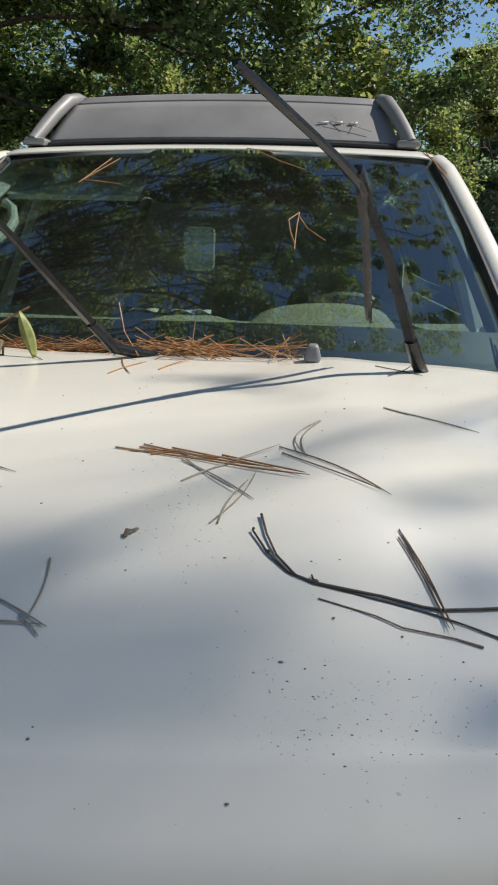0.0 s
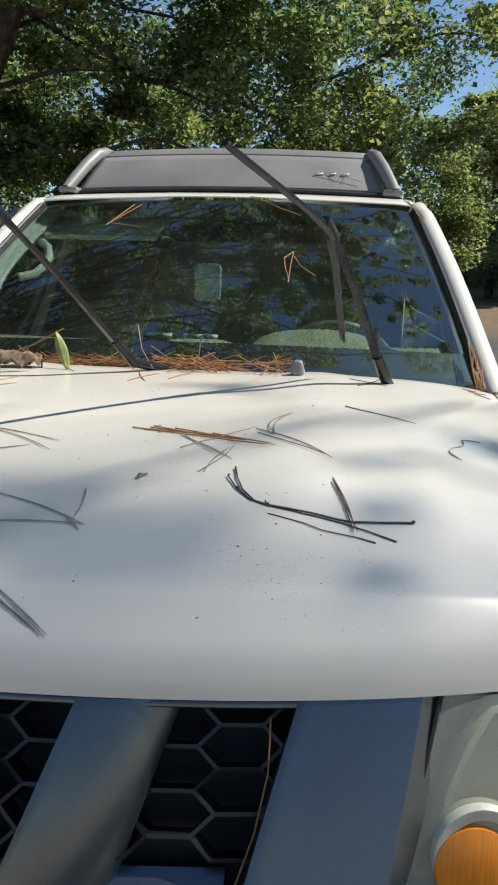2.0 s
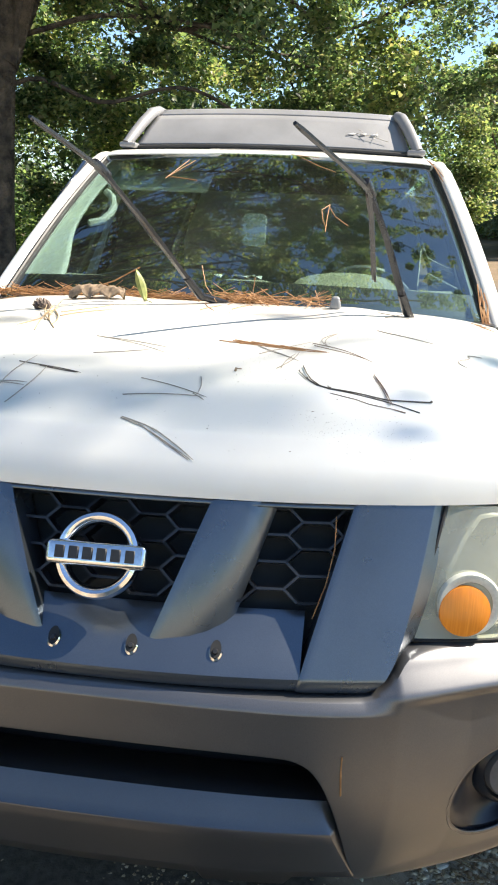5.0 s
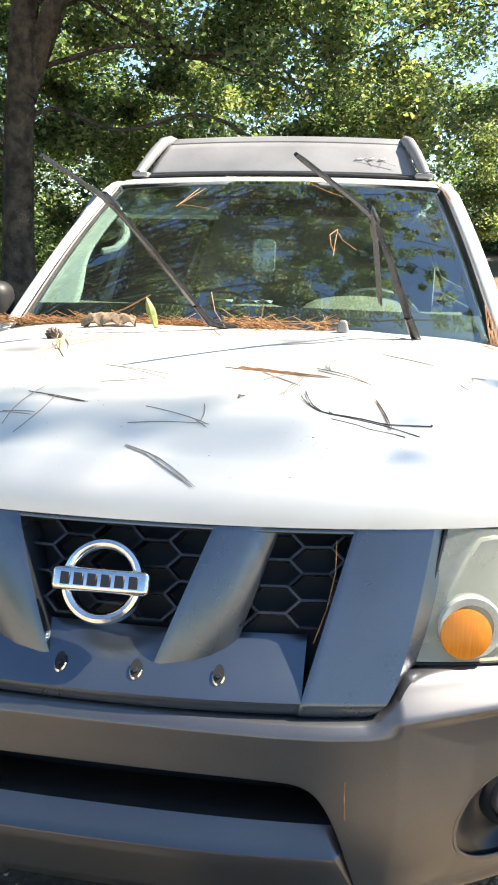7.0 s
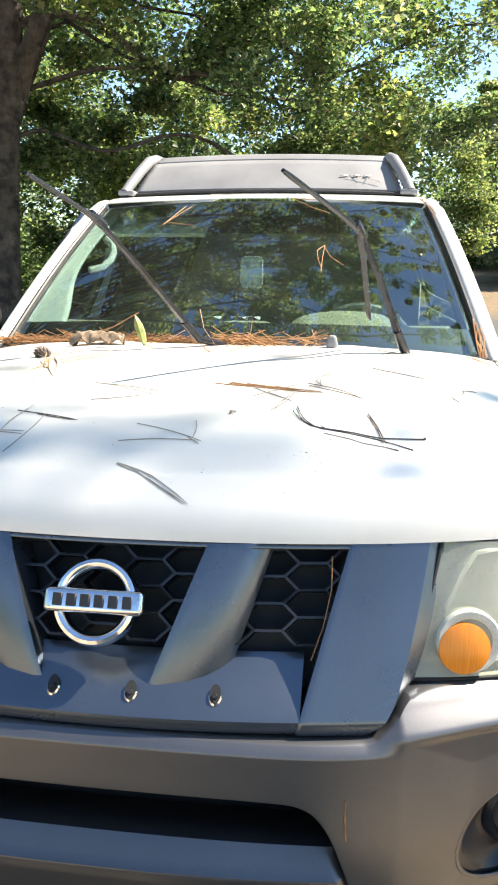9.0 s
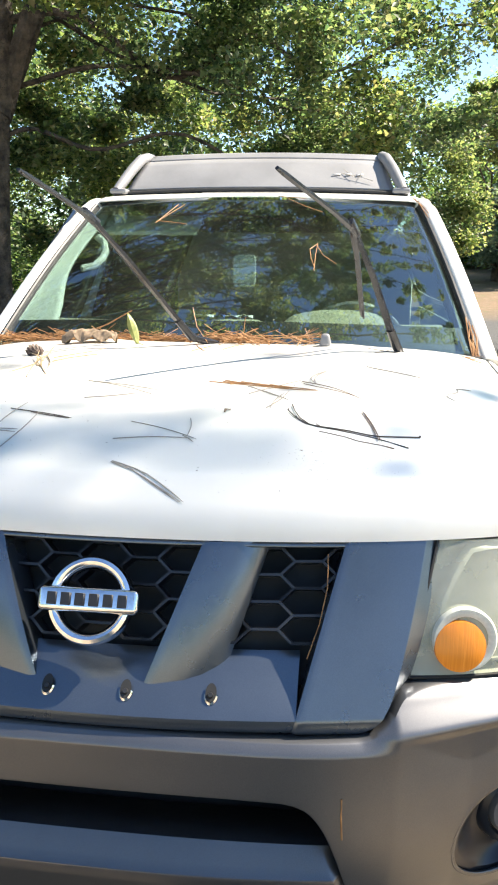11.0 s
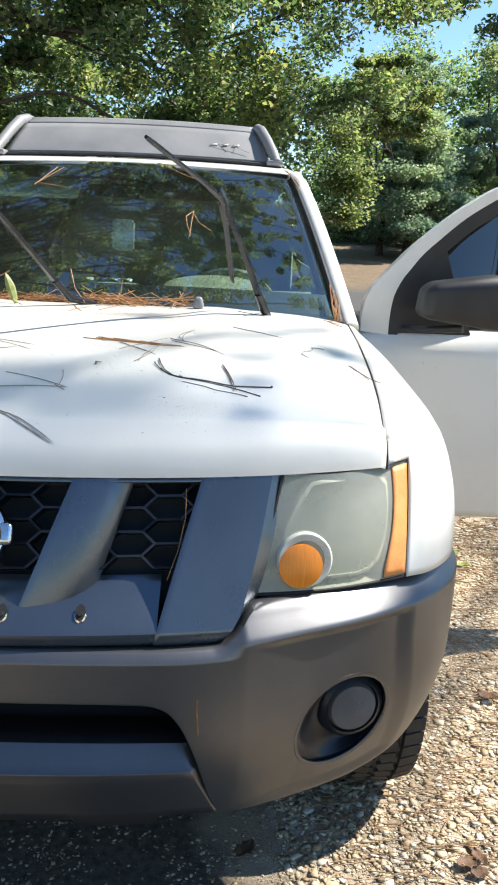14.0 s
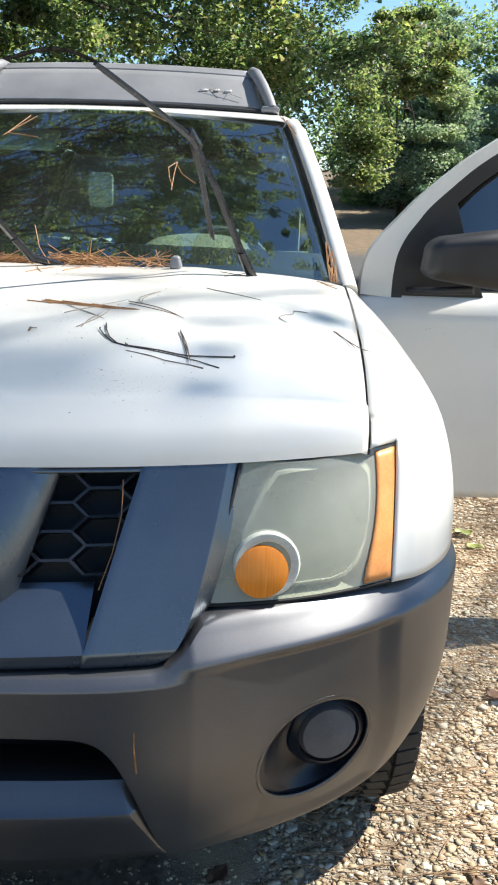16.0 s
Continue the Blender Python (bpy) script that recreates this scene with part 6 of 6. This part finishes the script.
part("stalk", tube([over_hood(-0.240, 1.115, 0.002), over_hood(-0.226, 1.10, 0.003), over_hood(-0.212, 1.09, 0.0)], 0.0012, 5), "green_leaf", gl)


# pine straw heaped along the foot of the glass
def straw(n, place, length, r, mat, name, label, category, tilt=0.25):
    p = place(n)
    a = rng.normal(0, 0.45, n) + np.where(rng.random(n) < 0.5, 0, math.pi)
    d = np.stack([np.cos(a), np.sin(a) * 0.6, rng.normal(0, tilt, n)], 1)
    d /= np.linalg.norm(d, axis=1, keepdims=True)
    ln = length * rng.uniform(0.5, 1.2, n)[:, None]
    s = np.cross(d, [0, 0, 1.0])
    s /= np.linalg.norm(s, axis=1, keepdims=True)
    t = np.cross(s, d)
    sag = rng.normal(0, 0.06, n)[:, None] * ln
    pts = []
    for k, off in ((-0.5, 0), (0.0, 1), (0.5, 0)):
        c = p + d * ln * k + s * sag * off
        for ca, sa in ((1, 0), (-0.5, 0.87), (-0.5, -0.87)):
            pts.append(c + r * (s * ca + t * sa))
    v = np.stack(pts, 1)
    f = [[0, 1, 4, 3], [1, 2, 5, 4], [2, 0, 3, 5], [3, 4, 7, 6], [4, 5, 8, 7], [5, 3, 6, 8]]
    ob = new(name, fast_mesh(name, v, f, 0, mat))
    return tagged(ob, label, category, kind="stuff")


def cowl_place(n):
    x = -0.86 + 1.0 * rng.random(n) ** 0.9
    y = 1.215 + 0.10 * (x / 0.8) ** 2 + rng.uniform(0.0, 0.055, n)
    return np.stack([x, y, 1.207 - 0.018 * (x / 0.8) ** 2 + rng.random(n) * 0.020], 1)


straw(420, cowl_place, 0.13, 0.0011, "needle", "pine_straw", "rust-brown pine straw heaped along the foot of the windshield", "pine straw")
straw(70, lambda n: np.stack([rng.uniform(-0.05, 0.28, n), rng.uniform(1.15, 1.26, n), 1.222 + rng.random(n) * 0.022], 1), 0.11, 0.0012, "needle", "pine_straw", "rust-brown pine straw gathered round the wiper foot", "pine straw", 0.35)


def loose(label, runs, mat="needle", r=0.0014, group="pine needles about the windshield"):
    t = thing("pine_needle", label, "pine needle", group, runs[0][0])
    for run in runs:
        part("needle", tube(run, r, 5), mat, t)
    return t


gp = lambda u, v, off=0.004: glass_point(u, v) + Vector((0, -0.58, 0.81)) * off
RUST = "rust-brown pine needles stuck on the windshield"
loose(RUST, [[gp(0.385, 0.60), gp(0.372, 0.52), gp(0.362, 0.42)], [gp(0.385, 0.60), gp(0.345, 0.56), gp(0.350, 0.50), gp(0.366, 0.44)], [gp(0.380, 0.59), gp(0.41, 0.52), gp(0.470, 0.465)]])
loose(RUST, [[gp(-0.40, 0.925), gp(-0.46, 0.85), gp(-0.525, 0.765)], [gp(-0.44, 0.93), gp(-0.48, 0.85), gp(-0.52, 0.77)], [gp(-0.522, 0.785), gp(-0.44, 0.77), gp(-0.337, 0.748)]])
loose(RUST, [[gp(0.20, 0.99), gp(0.32, 0.90, 0.008), gp(0.42, 0.86)], [gp(0.16, 1.0), gp(0.26, 0.985), gp(0.33, 0.98)]], r=0.0012)
loose("long needle leaning from the cowl over the glass", [[Vector((-0.46, 1.20, 1.225)), Vector((-0.36, 1.21, 1.262)), Vector((-0.285, 1.23, 1.305))]], r=0.002)
loose("pine needles leaning on the wiper foot", [[Vector((-0.03, 1.13, 1.222)), Vector((-0.075, 1.20, 1.262)), Vector((-0.095, 1.24, 1.318))], [Vector((0.06, 1.19, 1.22)), Vector((0.068, 1.2, 1.25)), Vector((0.072, 1.21, 1.292))], [Vector((0.02, 1.14, 1.222)), Vector((0.07, 1.16, 1.245)), Vector((0.115, 1.18, 1.262))]])
loose("pine needles hanging at the corner of the glass", [[glass_point(0.99, 0.16 - 0.02 * k) + Vector((0.004 + 0.006 * (k % 3), -0.02, 0.02)), glass_point(0.99, 0.07) + Vector((0.012 * (k % 3) - 0.006, -0.03, 0.012)), glass_point(0.99, 0.0) + Vector((0.008 * (k % 4) - 0.008, -0.04, -0.008))] for k in range(7)], r=0.0022)
loose("pine needles caught at the roof corner", [[glass_point(0.985, 1.0) + Vector((0.0, 0.02, 0.022)), glass_point(0.99, 0.95) + Vector((0.008, -0.01, 0.012)), glass_point(1.0, 0.84) + Vector((0.012, -0.01, 0.010))], [glass_point(0.97, 1.0) + Vector((0.0, 0.02, 0.022)), glass_point(1.0, 0.93) + Vector((0.012, -0.01, 0.012)), glass_point(1.0, 0.88) + Vector((0.02, -0.01, 0.010))]], r=0.0015)
loose("dry needles and bits on the roof rack", [[Vector(dam(0.62, 0.30)) + Vector((0, -0.012, 0.008)), Vector(dam(0.74, 0.24)) + Vector((0, -0.014, 0.010)), Vector(dam(0.86, 0.14)) + Vector((0, -0.012, 0.008))], [Vector(dam(0.66, 0.40)) + Vector((0, -0.012, 0.008)), Vector(dam(0.72, 0.22)) + Vector((0, -0.014, 0.008))], [Vector(dam(0.80, 0.36)) + Vector((0, -0.012, 0.008)), Vector(dam(0.76, 0.18)) + Vector((0, -0.014, 0.008))]], "grey_needle", 0.0010)
loose("pine needle stuck upright on the bumper", [[Vector(bumper_face(s_of_x(0.389), 0.681)) + Vector((0, -0.003, 0)), Vector(bumper_face(s_of_x(0.3895), 0.65)) + Vector((0, -0.004, 0)), Vector(bumper_face(s_of_x(0.392), 0.611)) + Vector((0, -0.003, 0))]], r=0.0015)
loose("long brown pine needle caught in the grille", [[Vector((0.356, nose_y(0.356, 1.005) + 0.015, 1.005)), Vector((0.357, nose_y(0.357, 0.96) + 0.012, 0.96)), Vector((0.347, nose_y(0.347, 0.91) + 0.014, 0.91)), Vector((0.330, nose_y(0.33, 0.862) + 0.02, 0.862))]], r=0.0010)

# dirt specks on the hood, thicker in two drifts
n = 1100
sx = np.concatenate([rng.uniform(-0.66, 0.66, 460), rng.normal(0.36, 0.06, 340), rng.normal(0.19, 0.035, 300)])
sy = np.array([hood_front(x) + 0.02 + 1.1 * k for x, k in zip(sx, rng.random(460) ** 1.4)] + list(np.clip(rng.normal(0.105, 0.03, 340), 0.06, 0.2)) + list(rng.normal(0.35, 0.09, 300)))
sz = np.array([hood_z(x, y) for x, y in zip(sx, sy)])
size = np.where(np.arange(n) < 460, 0.0004 + 0.0010 * rng.random(n) ** 6, 0.00022 + 0.0005 * rng.random(n) ** 5)
v = ico_v[None] * size[:, None, None] * np.stack([rng.uniform(0.8, 1.8, n), rng.uniform(0.8, 1.4, n), np.full(n, 0.5)], 1)[:, None] + np.stack([sx, sy, sz + 0.0025], 1)[:, None]
tagged(new("dirt", fast_mesh("dirt", v, ico_f, 0, "grit")), "fine dark dirt specks on the white hood", "dirt", kind="stuff")

# pine straw on the gravel
straw(2700, lambda n: np.stack([rng.uniform(0.7, 2.4, n), rng.uniform(-0.6, 2.8, n), np.full(n, 0.014)], 1), 0.12, 0.0014, "straw", "pine_straw", "dry pine straw scattered on the gravel", "pine straw", 0.06)


# dead leaves on the gravel
def ground_leaf(x, y, size, turn, mat, label):
    c, s = math.cos(turn), math.sin(turn)

    def blade(u, v):
        w = 0.34 * math.sin(math.pi * min(u * 0.94 + 0.05, 1)) ** 0.7 * (1 + 0.22 * math.sin(u * 19))
        a, b = (u - 0.5) * size, (v - 0.5) * 2 * w * size
        z = 0.016 + size * (0.30 * abs(v - 0.5) * (0.6 + 0.4 * math.sin(7 * u)) + 0.16 * (u - 0.5) ** 2)
        return (x + a * c - b * s, y + a * s + b * c, z)

    return tagged(part("leaf", sheet(blade, steps(0, 1, 12), steps(0, 1, 6)), mat, None, "", solid=0.0008), label, "leaf", "leaves on the gravel")


M["brown_leaf"] = surface("brown_leaf", (0.085, 0.042, 0.02), (0.17, 0.09, 0.045), 40, (0.6, 0.8), 0, 150, 0.5, 0.002)
BROWN = "curled brown dead leaf lying on the gravel"
for x, y, size, turn in ((1.03, 0.245, 0.055, 0.4), (1.065, 0.265, 0.05, 1.9), (1.05, 0.215, 0.045, 3.3), (0.50, 0.27, 0.06, 0.9), (1.30, 0.95, 0.07, 2.4), (1.55, 0.62, 0.06, 5.2)):
    ground_leaf(x, y, size, turn, "brown_leaf", BROWN)
for x, y, size, turn in ((1.509, 2.164, 0.085, 0.1), (1.516, 2.016, 0.075, 2.6)):
    ground_leaf(x, y, size, turn, "green_leaf", "yellow-green fallen leaf on the gravel")
